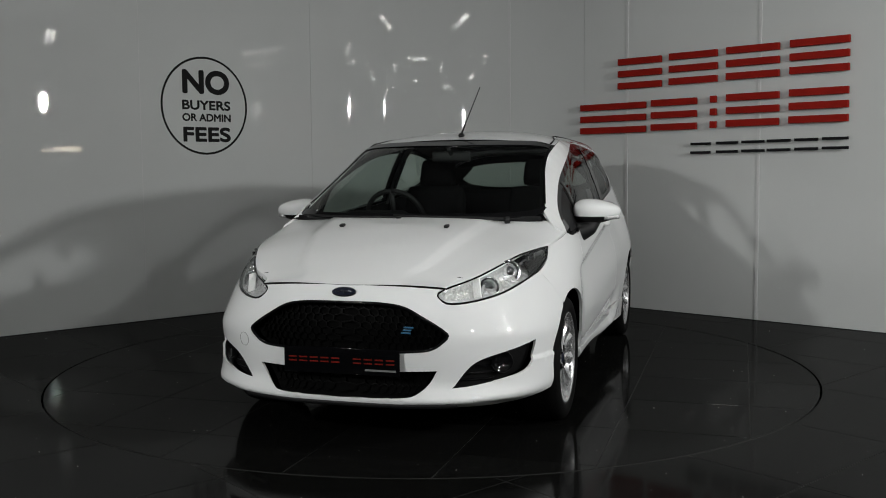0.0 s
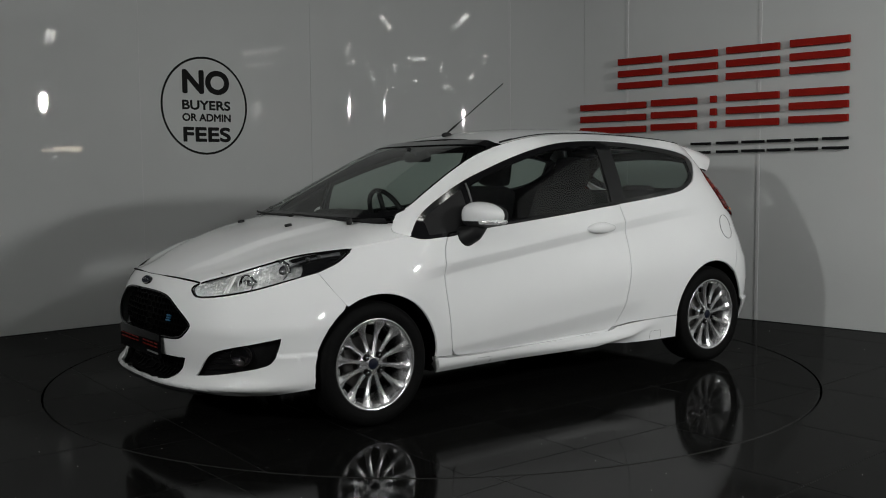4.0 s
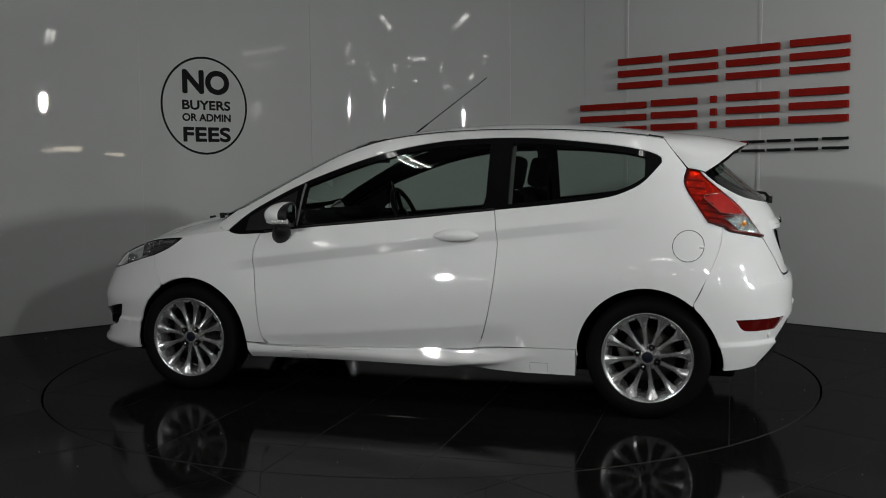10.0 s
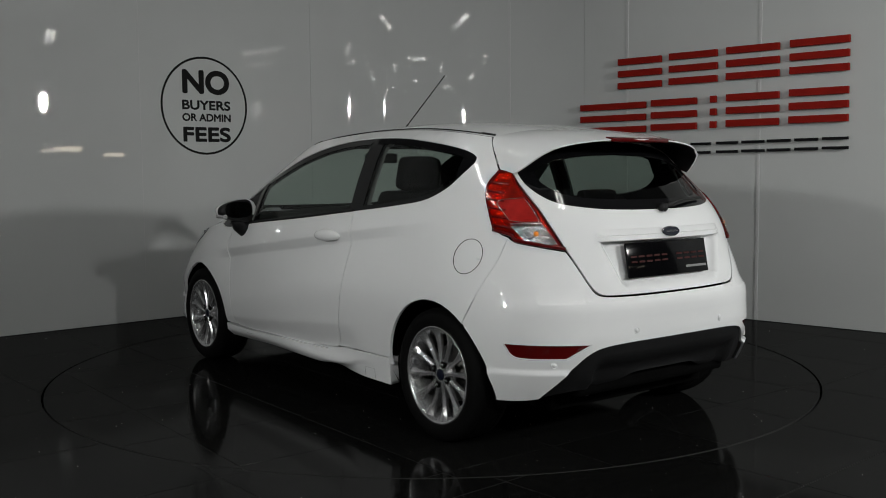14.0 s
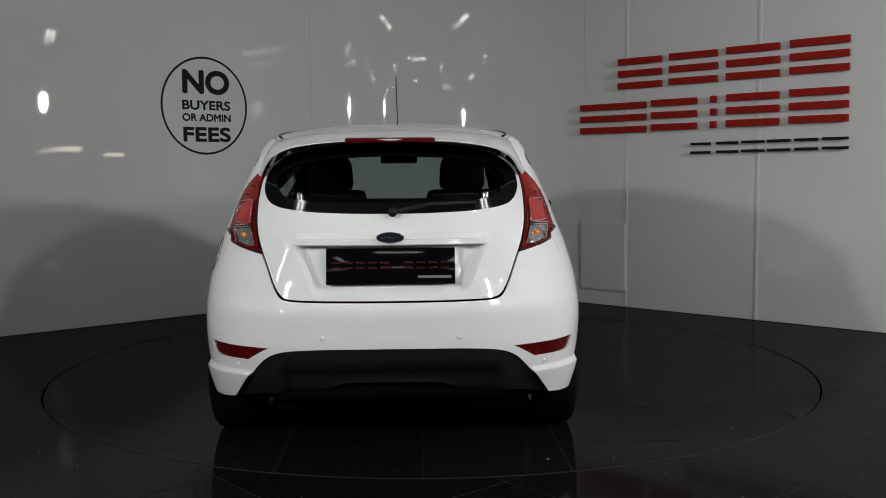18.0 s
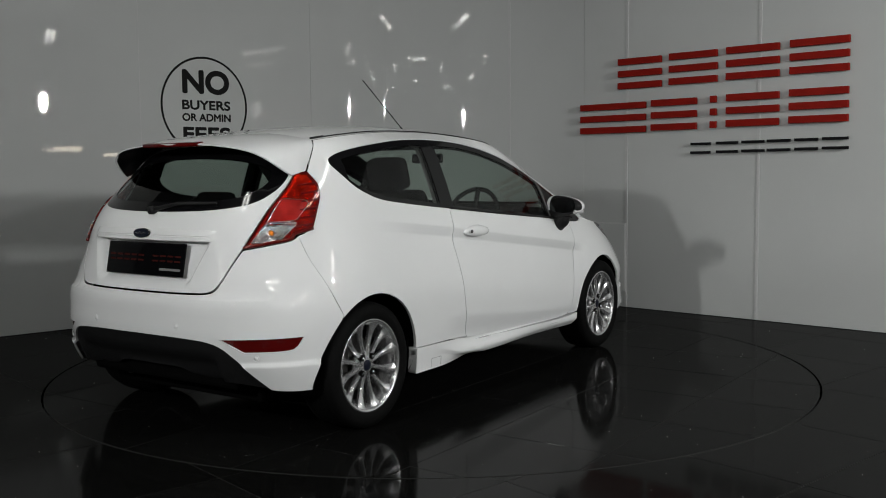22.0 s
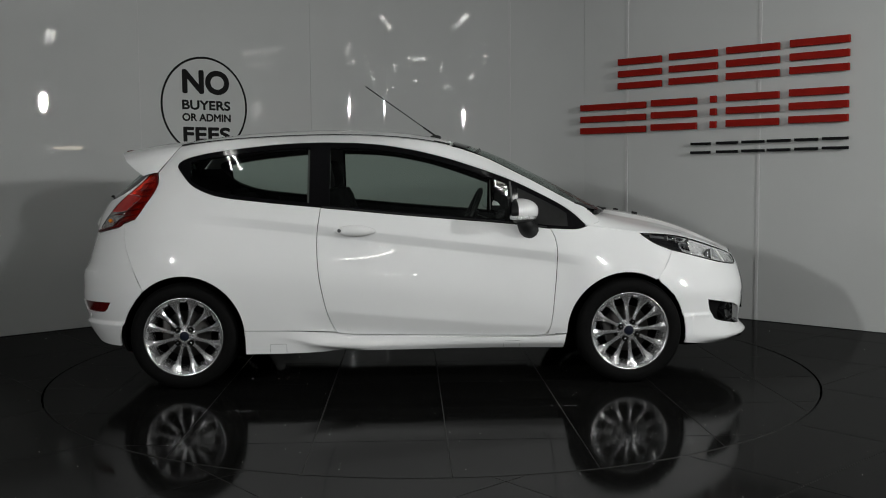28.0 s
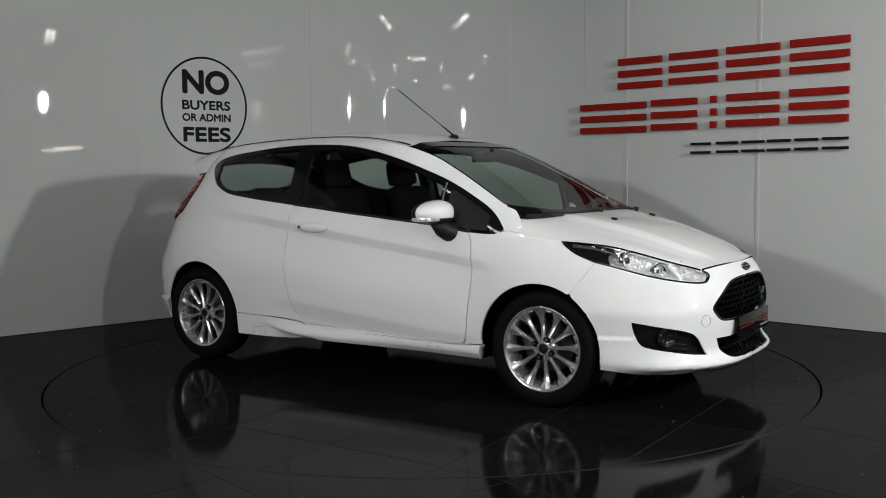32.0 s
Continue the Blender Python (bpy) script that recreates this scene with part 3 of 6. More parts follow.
def build_studio_lights():
    for eye, aim, _, _ in STUDIO:
        stand = new("studio_light")
        tagged(stand, "black studio flash head on a tripod stand", "studio light", "studio lights")
        stand.matrix_basis = pose(eye[0], eye[1], 0)
        face = Matrix.Translation((-eye[0], -eye[1], 0)) @ look(eye, aim)
        bm = bmesh.new()
        box(bm, (0, 0, 0.09), (0.22, 0.38, 0.14), 0.03)
        bmesh.ops.transform(bm, matrix=face, verts=bm.verts)
        part("head", bm, BLACK_PLASTIC, stand, "black lamp head")
        part("pole", tube([(0, 0, 0.35), face @ Vector((0, 0, 0.07))], 0.016, 10), BLACK_PLASTIC, stand)
        for a in range(3):
            c, s = math.cos(radians(120 * a + 20)), math.sin(radians(120 * a + 20))
            part("leg", tube([(0, 0, 0.75), (0.5 * c, 0.5 * s, 0.012)], 0.011, 8), BLACK_PLASTIC, stand)


build_studio_lights()
build_walls()
build_sign()
build_decal()
build_access_panel()
build_hall_lights()
ground = build_floor()
turntable = build_table()
# ---------------------------------------------------------------- the car's skin
# car axes: x forwards, y to its left, z up; the middle of the wheelbase is the origin
half_width = curve_of([(0.10, 0.75), (0.20, 0.795), (0.30, 0.832), (0.45, 0.846), (0.60, 0.853), (0.72, 0.846), (0.82, 0.824), (0.90, 0.800), (0.97, 0.772), (1.10, 0.728), (1.25, 0.668), (1.33, 0.628), (1.37, 0.597), (1.395, 0.555), (1.41, 0.51), (1.425, 0.42)])
nose_x = curve_of([(0.12, 1.84), (0.17, 1.93), (0.19, 1.985), (0.210, 2.040), (0.226, 2.082), (0.238, 2.092), (0.252, 2.080), (0.272, 2.054), (0.30, 2.038), (0.34, 2.042), (0.42, 2.055), (0.52, 2.06), (0.60, 2.052), (0.66, 2.035), (0.70, 2.01), (0.735, 1.985), (0.79, 1.945), (0.85, 1.90), (1.0, 1.80)])
nose_from = curve_of([(0.5, 1.1), (0.65, 0.9), (0.85, 0.75)])
nose_power = curve_of([(0.5, 3.0), (0.65, 2.65), (0.85, 2.3)])
screen_power = curve_of([(0.97, 6.0), (1.12, 4.6), (1.25, 3.8), (1.35, 3.5)])
screen_x = curve_of([(0.85, 1.40), (0.93, 1.24), (0.97, 1.165), (1.03, 1.055), (1.12, 0.90), (1.21, 0.73), (1.29, 0.57), (1.34, 0.44), (1.375, 0.32), (1.40, 0.20), (1.42, 0.0), (1.43, -0.2)])
tail_x = curve_of([(0.18, -1.78), (0.28, -1.852), (0.36, -1.895), (0.44, -1.924), (0.50, -1.935), (0.62, -1.925), (0.68, -1.905), (0.76, -1.890), (0.86, -1.868), (0.95, -1.845), (1.03, -1.80), (1.10, -1.725), (1.17, -1.645), (1.25, -1.56), (1.30, -1.51), (1.36, -1.44), (1.40, -1.25), (1.43, -0.9)])
tail_from = curve_of([(0.85, -1.1), (1.2, -0.95)])
tail_power = curve_of([(0.24, 3.7), (0.30, 3.5), (0.38, 3.45), (0.48, 3.35), (0.60, 3.2), (0.72, 3.0), (0.85, 2.8), (1.2, 3.0)])
half_width = softened(half_width, 0.12, 1.42, 0.022)
nose_x = softened(nose_x, 0.14, 0.95, 0.005)
screen_x = softened(screen_x, 0.86, 1.42, 0.015)
tail_x = softened(tail_x, 0.2, 1.42, 0.014)
crease_z = curve_of([(-1.30, 0.985), (-1.10, 0.968), (-0.84, 0.943), (-0.447, 0.900), (-0.154, 0.863), (0.273, 0.812), (0.56, 0.778), (0.82, 0.745), (1.1, 0.705)])
scoop_z = curve_of([(-0.7, 0.455), (-0.45, 0.435), (0.0, 0.392), (0.5, 0.348), (0.85, 0.325)])


def ramp(t):
    """From 0 to 1 in a straight line, with both bends eased a little."""
    r = 0.10
    if t < -r or t > 1 + r:
        return 0.0 if t < 0 else 1.0
    if t < r:
        return (t + r) ** 2 / (4 * r)
    if t > 1 - r:
        return 1 - (1 + r - t) ** 2 / (4 * r)
    return t


def side_width(x, z):
    w = half_width(z)
    w += 0.016 * math.exp(-((abs(x + 0.01) - 1.235) / 0.30) ** 2) * math.exp(-((z - 0.50) / 0.19) ** 2)
    k = step01(-1.35, -0.75, x) * step01(1.02, 0.78, x)
    d = crease_z(x) - z
    w -= k * 0.027 * ramp(d / 0.052) * (1 - step01(0.07, 0.34, d))
    k2 = step01(-0.72, -0.40, x) * step01(0.98, 0.78, x)
    w -= k2 * 0.026 * ramp((scoop_z(x) - z) / 0.09)
    return w


def bow(t, n):
    return max(0.0, 1 - abs(t) ** n) ** (1 / n)


def skin_y(x, z):
    """Half the body's width at x and z, for everything seen from the side."""
    w = side_width(x, z)
    low = screen = 1.0
    c = nose_from(z)
    if x > c:
        low = bow(min(1, (x - c) / (nose_x(z) - c)), nose_power(z))
    if x > 0 and z > 0.84:
        screen = bow(min(1, x / max(0.05, screen_x(z))), screen_power(z))
    s = step01(0.84, 0.97, z)
    r = low * (1 - s) + screen * s
    c = tail_from(z)
    if x < c:
        r = bow(min(1, (c - x) / (c - tail_x(z))), tail_power(z))
    return w * r


def side(x, z):
    return (x, skin_y(x, z), z)


def nose(a, z):
    """The front end: a is an angle round it, 0 in the middle."""
    c, n, s = nose_from(z), nose_power(z), math.sin(a)
    x = c + (nose_x(z) - c) * max(0.0, math.cos(a)) ** (2 / n)
    return (x, math.copysign(side_width(x, z) * abs(s) ** (2 / n), s), z)


def tail(a, z):
    c, n, s = tail_from(z), tail_power(z), math.sin(a)
    x = c + (tail_x(z) - c) * max(0.0, math.cos(a)) ** (2 / n)
    return (x, math.copysign(side_width(x, z) * abs(s) ** (2 / n), s), z)


def screen(a, z):
    s, n = math.sin(a), screen_power(z)
    x = screen_x(z) * max(0.0, math.cos(a)) ** (2 / n)
    return (x, math.copysign(half_width(z) * abs(s) ** (2 / n), s), z)


def at_y(surface, y, z):
    lo, hi = 0.0, math.pi / 2
    for _ in range(30):
        m = (lo + hi) / 2
        lo, hi = (m, hi) if surface(m, z)[1] < y else (lo, m)
    return (lo, z)


def at_x(surface, x, z):
    lo, hi = 0.0, math.pi / 2
    for _ in range(30):
        m = (lo + hi) / 2
        lo, hi = (m, hi) if abs(surface(m, z)[0]) > abs(x) else (lo, m)
    return (lo, z)


def wrap(surface, pts):
    """('y', y, z) and ('x', x, z) points as (angle, height) on a wrapped surface."""
    return [at_y(surface, v, z) if k == "y" else at_x(surface, v, z) for k, v, z in pts]


def two_sided(half):
    """A half outline from the middle out and back to the middle, made whole."""
    return half + [(-a, z) for a, z in half[::-1] if a > 1e-6]


def arc(cx, cz, rx, rz, a0, a1, n=14):
    return [(cx + rx * math.cos(radians(a0 + (a1 - a0) * i / n)), cz + rz * math.sin(radians(a0 + (a1 - a0) * i / n))) for i in range(n + 1)]


DLO_LOW = [(1.013, 0.889), (0.943, 0.872), (0.806, 0.879), (0.567, 0.909), (0.250, 0.937), (-0.067, 0.965), (-0.319, 0.990), (-0.508, 1.007), (-0.697, 1.025), (-0.853, 1.042), (-1.010, 1.062), (-1.103, 1.085), (-1.196, 1.130), (-1.256, 1.190), (-1.292, 1.235)]
DLO_TOP = [(-1.292, 1.235), (-1.288, 1.262), (-1.240, 1.287), (-1.155, 1.309), (-1.027, 1.330), (-0.867, 1.350), (-0.706, 1.366), (-0.546, 1.373), (-0.386, 1.373), (-0.226, 1.366), (-0.065, 1.346), (0.095, 1.313), (0.256, 1.270), (0.417, 1.217), (0.578, 1.158), (0.740, 1.082), (0.903, 0.990), (1.013, 0.889)]
RAIL = [(1.012, 0.992), (0.919, 1.036), (0.753, 1.127), (0.588, 1.214), (0.424, 1.291), (0.26, 1.344), (0.096, 1.377), (-0.068, 1.397), (-0.231, 1.408), (-0.395, 1.412), (-0.558, 1.411), (-0.721, 1.406), (-0.884, 1.397), (-1.047, 1.384), (-1.200, 1.367), (-1.295, 1.352)]
rail_z = curve_of(sorted(RAIL))
low_z = curve_of(sorted(DLO_LOW))
top_z = curve_of(sorted(DLO_TOP[1:]))
DOOR_FRONT = [(0.80, 0.878), (0.824, 0.83), (0.836, 0.752), (0.833, 0.642), (0.821, 0.516), (0.808, 0.389), (0.793, 0.315), (0.761, 0.284), (0.714, 0.276)]
DOOR_REAR = [(-0.323, 0.297), (-0.385, 0.306), (-0.416, 0.340), (-0.452, 0.435), (-0.486, 0.593), (-0.50, 0.718), (-0.503, 0.843), (-0.492, 0.937), (-0.482, 1.005)]
FRONT_ARCH, REAR_ARCH = (1.226, 0.295, 0.335, 0.338), (-1.237, 0.295, 0.333, 0.343)

car = new("car")
tagged(car, "white three-door hatchback with silver alloy wheels on a turntable", "car")
mount = Matrix.Translation((*CAR_OFF, 0))


def placed(ob):
    """Stands a part of the car at its place on the turntable."""
    ob.matrix_basis = mount @ ob.matrix_basis
    return ob


def body(name, v_f, mat, label="", smooth=True):
    return placed(part(name, v_f, mat, car, label, smooth))


def sides(name, v_f, mat, label="", smooth=True):
    return body(name, v_f, mat, label, smooth), body(name, both(v_f), mat, label, smooth)


def crease_points(x0, x1):
    """Points that let a panel follow its pressed lines."""
    out = []
    for i in range(int((x1 - x0) / 0.025) + 1):
        x = x0 + 0.025 * i
        out += [(x, crease_z(x) + d) for d in (0.022, 0.006, 0.0, -0.006, -0.024, -0.045, -0.052, -0.059, -0.085)]
        if -0.8 < x < 0.95:
            out += [(x, scoop_z(x) + d) for d in (0.024, 0.011, 0.0, -0.011, -0.035, -0.064)]
    return out


RIDGE = [(-0.80, 0.286), (-0.70, 0.282), (-0.515, 0.247), (-0.315, 0.220), (-0.20, 0.206), (0.30, 0.203)]


def build_sides():
    tip = (1.31, 0.842)
    fender = outline([(1.013, 0.889), (1.15, 0.868), tip], [tip, (1.396, 0.785), (1.50, 0.742)], [(1.50, 0.742), (1.455, 0.665), (1.405, 0.595)],
                     arc(*FRONT_ARCH, 60, 180), [(FRONT_ARCH[0] - FRONT_ARCH[2], 0.29), (0.782, 0.286)], [(0.782, 0.286), *DOOR_FRONT[-3::-1]], [DOOR_FRONT[0], (0.943, 0.872), (1.013, 0.889)])
    sides("fender", panel(fender, side, flip=True, gap=0.0007, step=0.03, extra=crease_points(0.82, 1.10)), PAINT)
    door = outline([(-0.482, 1.005), *[p for p in DLO_LOW[::-1] if -0.45 < p[0] < 0.79], DOOR_FRONT[0]], DOOR_FRONT, [DOOR_FRONT[-1], (0.556, 0.279), (-0.072, 0.291), DOOR_REAR[0]], DOOR_REAR)
    doors = sides("door", panel(door, side, flip=True, step=0.028, gap=0.0034, extra=crease_points(-0.48, 0.82)), PAINT)
    quarter = outline([(1.013, 0.889), (1.085, 0.914), (1.060, 0.950), (1.012, 0.992)], RAIL, [RAIL[-1], (-1.41, 1.205)], [(-1.41, 1.205), (-1.398, 1.143), (-1.43, 1.079), (-1.49, 0.999), (-1.532, 0.943), (-1.584, 0.921)],
                      [(-1.584, 0.921), (-1.569, 0.817), (-1.517, 0.69), (-1.455, 0.56)], arc(*REAR_ARCH, 131, 0), [(REAR_ARCH[0] + REAR_ARCH[2], 0.33), (-0.60, 0.325), (-0.395, 0.313)],
                      [*DOOR_REAR[1:]], [DOOR_REAR[-1], *[p for p in DLO_LOW if p[0] < -0.5]], DLO_TOP)
    sides("side_panel", panel(quarter, side, flip=True, step=0.03, gap=0.0007, extra=crease_points(-1.2, -0.52)), PAINT)
    sill = outline([(-0.902, 0.327), (-0.60, 0.322), (-0.40, 0.309)], [(-0.40, 0.309), (-0.323, 0.291), (-0.072, 0.285), (0.556, 0.273), (0.76, 0.276), (0.885, 0.286)], [(0.885, 0.286), (0.872, 0.205)], [(0.872, 0.205), (-0.26, 0.209), (-0.50, 0.198), (-0.90, 0.197)], [(-0.90, 0.197), (-0.902, 0.327)])

    ridge_z = curve_of(RIDGE)

    def skirt(x, z):
        k = step01(-0.35, -0.70, x)
        y = half_width(0.30) + 0.010 * math.exp(-((abs(x) - 0.95) / 0.25) ** 2)
        rear = y + 0.004 - 0.012 * (0.33 - z) / 0.13
        fore = y - 0.006 - 0.045 * step01(0.248, 0.195, z)
        y = fore + (rear - fore) * k
        up = 0.034 * step01(-0.80, -0.25, x) * step01(0.45, -0.20, x)
        d = z - ridge_z(x)
        y += up * (math.exp(-(d / 0.045) ** 2) if d > 0 else max(0.0, 1 + d / 0.014))
        return (x, y, z)
    skirts = sides("side_skirt", panel(sill, skirt, flip=True, step=0.016, gap=0.001, depth=0.05, extra=[(-0.80 + 0.02 * i, ridge_z(-0.80 + 0.02 * i) + d) for i in range(50) for d in (0.010, 0.001, -0.013, -0.022)]), PAINT, "white body-coloured side skirt")
    for sgn, owner in ((1, skirts[0]), (-1, skirts[1])):
        for x in (-0.72, 0.58):
            pts = [Vector((x + dx, sgn * (skirt(x + dx, z)[1] + 0.0004), z)) for dx, z in ((-0.045, 0.206), (-0.045, 0.230), (-0.045, 0.252), (0.0, 0.252), (0.045, 0.252), (0.045, 0.230), (0.045, 0.206))]
            part("jack_cover", tube(pts, 0.0009, 4), LAMP_GREY, owner, "fine outline of a jacking cover")
    # white filler added behind the gaps above the skirt, so they look less dark
    rows = [[Vector((x, half_width(0.30) - d, z)) for z, d in ((0.245, 0.036), (0.275, 0.040), (0.300, 0.052), (0.350, 0.056))] for x in [-0.885 + 1.715 * i / 24 for i in range(25)]]
    sides("sill", grid(rows), PAINT, "white filler strip added in the gaps at the sill")
    # black window surround, its openings and panes
    rim = outline(DLO_LOW, DLO_TOP)

    def opening(x0, x1, low, top, cut=0.0):
        xs = [x0 + (x1 - x0) * i / 24 for i in range(25)]
        a = [(x, low_z(x) + low) for x in xs]
        b = [(x, max(low_z(x) + low + 0.012, top_z(x) - top)) for x in xs[::-1]]
        return outline(a, [a[-1], b[0]], b, [b[-1], a[0]])
    door_hole, rear_hole = opening(-0.43, 0.57, 0.018, 0.034), opening(-1.215, -0.545, 0.022, 0.032)
    sail = opening(0.625, 0.90, 0.016, 0.030)

    def trim(x, z):
        _, y, _ = side(x, z)
        return (x, y - 0.006, z)

    def pane(x, z):
        _, y, _ = side(x, z)
        return (x, y - 0.009, z)
    sides("window_surround", panel(rim, trim, holes=[door_hole, rear_hole, sail], flip=True, depth=0.02, gap=0.0), BLACK_GLOSS, "gloss black window surround")
    for hole in (door_hole, rear_hole):
        for ob in sides("window", panel(hole, pane, flip=True, depth=0, gap=-0.003), WINDOW, "tinted side window"):
            ob.visible_shadow = False
    sides("corner_panel", panel(sail, pane, flip=True, depth=0, gap=-0.003), BLACK_PLASTIC, "black corner panel behind the door mirror")
    bar_pts = [(0.597 - 0.012 * i / 6, 0.920 + 0.218 * i / 6) for i in range(7)]
    sides("window_divider", tube([(x, skin_y(x, z) - 0.003, z) for x, z in bar_pts], 0.006, 6), PILLAR_GREY, "grey bar ahead of the door window")
    sides("weatherstrip", tube([(x, skin_y(x, low_z(x) + 0.003) + 0.001, low_z(x) + 0.004) for x in [0.78 - 1.26 * i / 30 for i in range(31)]], 0.006, 6), BLACK_PLASTIC, "black rubber strip under the window")
    return doors


def hood_edge(x):
    return curve_of([(1.0, 0.893), (1.31, 0.850), (1.40, 0.842), (1.56, 0.822), (1.70, 0.785), (1.82, 0.745), (1.93, 0.708), (1.99, 0.695)])(x)


hood_mid = curve_of([(0.95, 1.003), (1.10, 0.981), (1.264, 0.957), (1.427, 0.930), (1.55, 0.900), (1.718, 0.845), (1.864, 0.783), (1.95, 0.742), (2.0, 0.716)])


hood_round = curve_of([(1.0, 10.0), (1.10, 6.5), (1.25, 4.2), (1.45, 3.0), (1.8, 2.2)])


def hood_point(x, v):
    ze = hood_edge(x)
    ye = skin_y(x, ze)
    if x > 1.80:
        ye = ye + (0.43 - ye) * step01(1.80, 1.93, x)
    zc = hood_mid(x)
    z = zc - (zc - ze) * abs(v) ** hood_round(x)
    z += 0.016 * (step01(0.60, 0.525, abs(v)) - 1) * step01(0.95, 1.1, x) * step01(2.0, 1.75, x) * step01(1.0, 0.72, abs(v))
    return Vector((x, v * ye, z))


def build_hood():
    rows = []
    for i in range(49):
        u = i / 48
        row = []
        for k in range(-24, 25):
            v = k / 24
            x0 = 1.994 - 0.062 * abs(v) ** 2.0
            x1 = 1.185 - 0.185 * abs(v) ** 2.4
            row.append(hood_point(x0 + (x1 - x0) * u, v * 0.994))
        rows.append(row)
    top = grid(rows)
    under = grid([[p - Vector((0, 0, 0.02)) for p in r] for r in rows])
    ring = [r[0] for r in rows] + rows[-1][1:] + [r[-1] for r in rows[-2::-1]] + rows[0][-2:0:-1]
    n = len(ring)
    flange = (ring + [p - Vector((0, 0, 0.022)) for p in ring], [(i, (i + 1) % n, n + (i + 1) % n, n + i) for i in range(n)])
    bonnet = body("bonnet", joined(top, flange), PAINT)
    # dark tube laid in for the shade of the bonnet's front shut line
    shut_line = [p + Vector((0.002, 0, -0.006)) for p in rows[0]]
    body("bonnet_shut_line", tube(shut_line, 0.0045, 6), RUBBER, "dark strip standing for the shade in the bonnet gap")
    for y in (-0.27, 0.27):
        bm = bmesh.new()
        v = y / skin_y(1.40, hood_edge(1.40))
        p = hood_point(1.395, v)
        box(bm, p + Vector((0, 0, 0.006)), (0.034, 0.022, 0.014), 0.005, pose(0, 0, 0, 0, 10, 0).to_3x3().to_4x4())
        body("washer_jet", bm, BLACK_PLASTIC, "small black washer jet")
    return bonnet


def roof_edge(x):
    return skin_y(x, rail_z(x))


roof_mid = curve_of([(-1.75, 1.315), (-1.5, 1.366), (-1.3, 1.398), (-1.1, 1.424), (-0.8, 1.451), (-0.5, 1.461), (-0.2, 1.455), (0.0, 1.439), (0.15, 1.416), (0.28, 1.387)])


def roof_point(x, v):
    ye, ze, zc = roof_edge(x), rail_z(x), roof_mid(x)
    return Vector((x, v * ye, zc - (zc - ze) * abs(v) ** 2.6))


def build_roof():
    rows = []
    for i in range(61):
        u = i / 60
        row = []
        for k in range(-20, 21):
            v = k / 20
            x0 = screen_top(v * 0.56) - 0.005
            x1 = -1.30
            row.append(roof_point(x0 + (x1 - x0) * u, v * 0.996))
        rows.append(row)
    body("roof", grid(rows), PAINT)
    for sgn in (-1, 1):
        pts = [roof_point(x, sgn * 0.955) + Vector((0, 0, 0.001)) for x in [0.24 - 1.52 * i / 40 for i in range(41)]]
        body("roof_strip", tube(pts, 0.0035, 6), DARK_TRIM, "narrow dark roof seam strip")
        for x, l in ((0.25, 0.09), (-1.22, 0.07)):
            pts = [roof_point(x - l * i / 6, sgn * 0.955) + Vector((0, 0, 0.003)) for i in range(7)]
            body("roof_strip", tube(pts, 0.006, 6), BLACK_PLASTIC, "black end piece of the roof seam")
    base = roof_point(0.185, 0.0)
    bm = bmesh.new()
    bmesh.ops.create_uvsphere(bm, u_segments=16, v_segments=8, radius=0.5)
    bmesh.ops.scale(bm, vec=(0.075, 0.034, 0.034), verts=bm.verts)
    bmesh.ops.translate(bm, vec=base + Vector((0.0, 0, 0.006)), verts=bm.verts)
    aerial = body("aerial_base", bm, BLACK_PLASTIC, "black aerial foot")
    a, b = base + Vector((-0.005, 0, 0.02)), Vector((-0.253, 0.0, 1.738))
    body("aerial", joined(tube([a, a + (b - a) * 0.16], 0.0055, 8), tube([a + (b - a) * 0.16, b], 0.0032, 8)), BLACK_PLASTIC, "thin black rod aerial")


def screen_top(y):
    """How far forwards the roof reaches over the windscreen."""
    return 0.262 + 0.026 * (1 - (y / 0.56) ** 2)


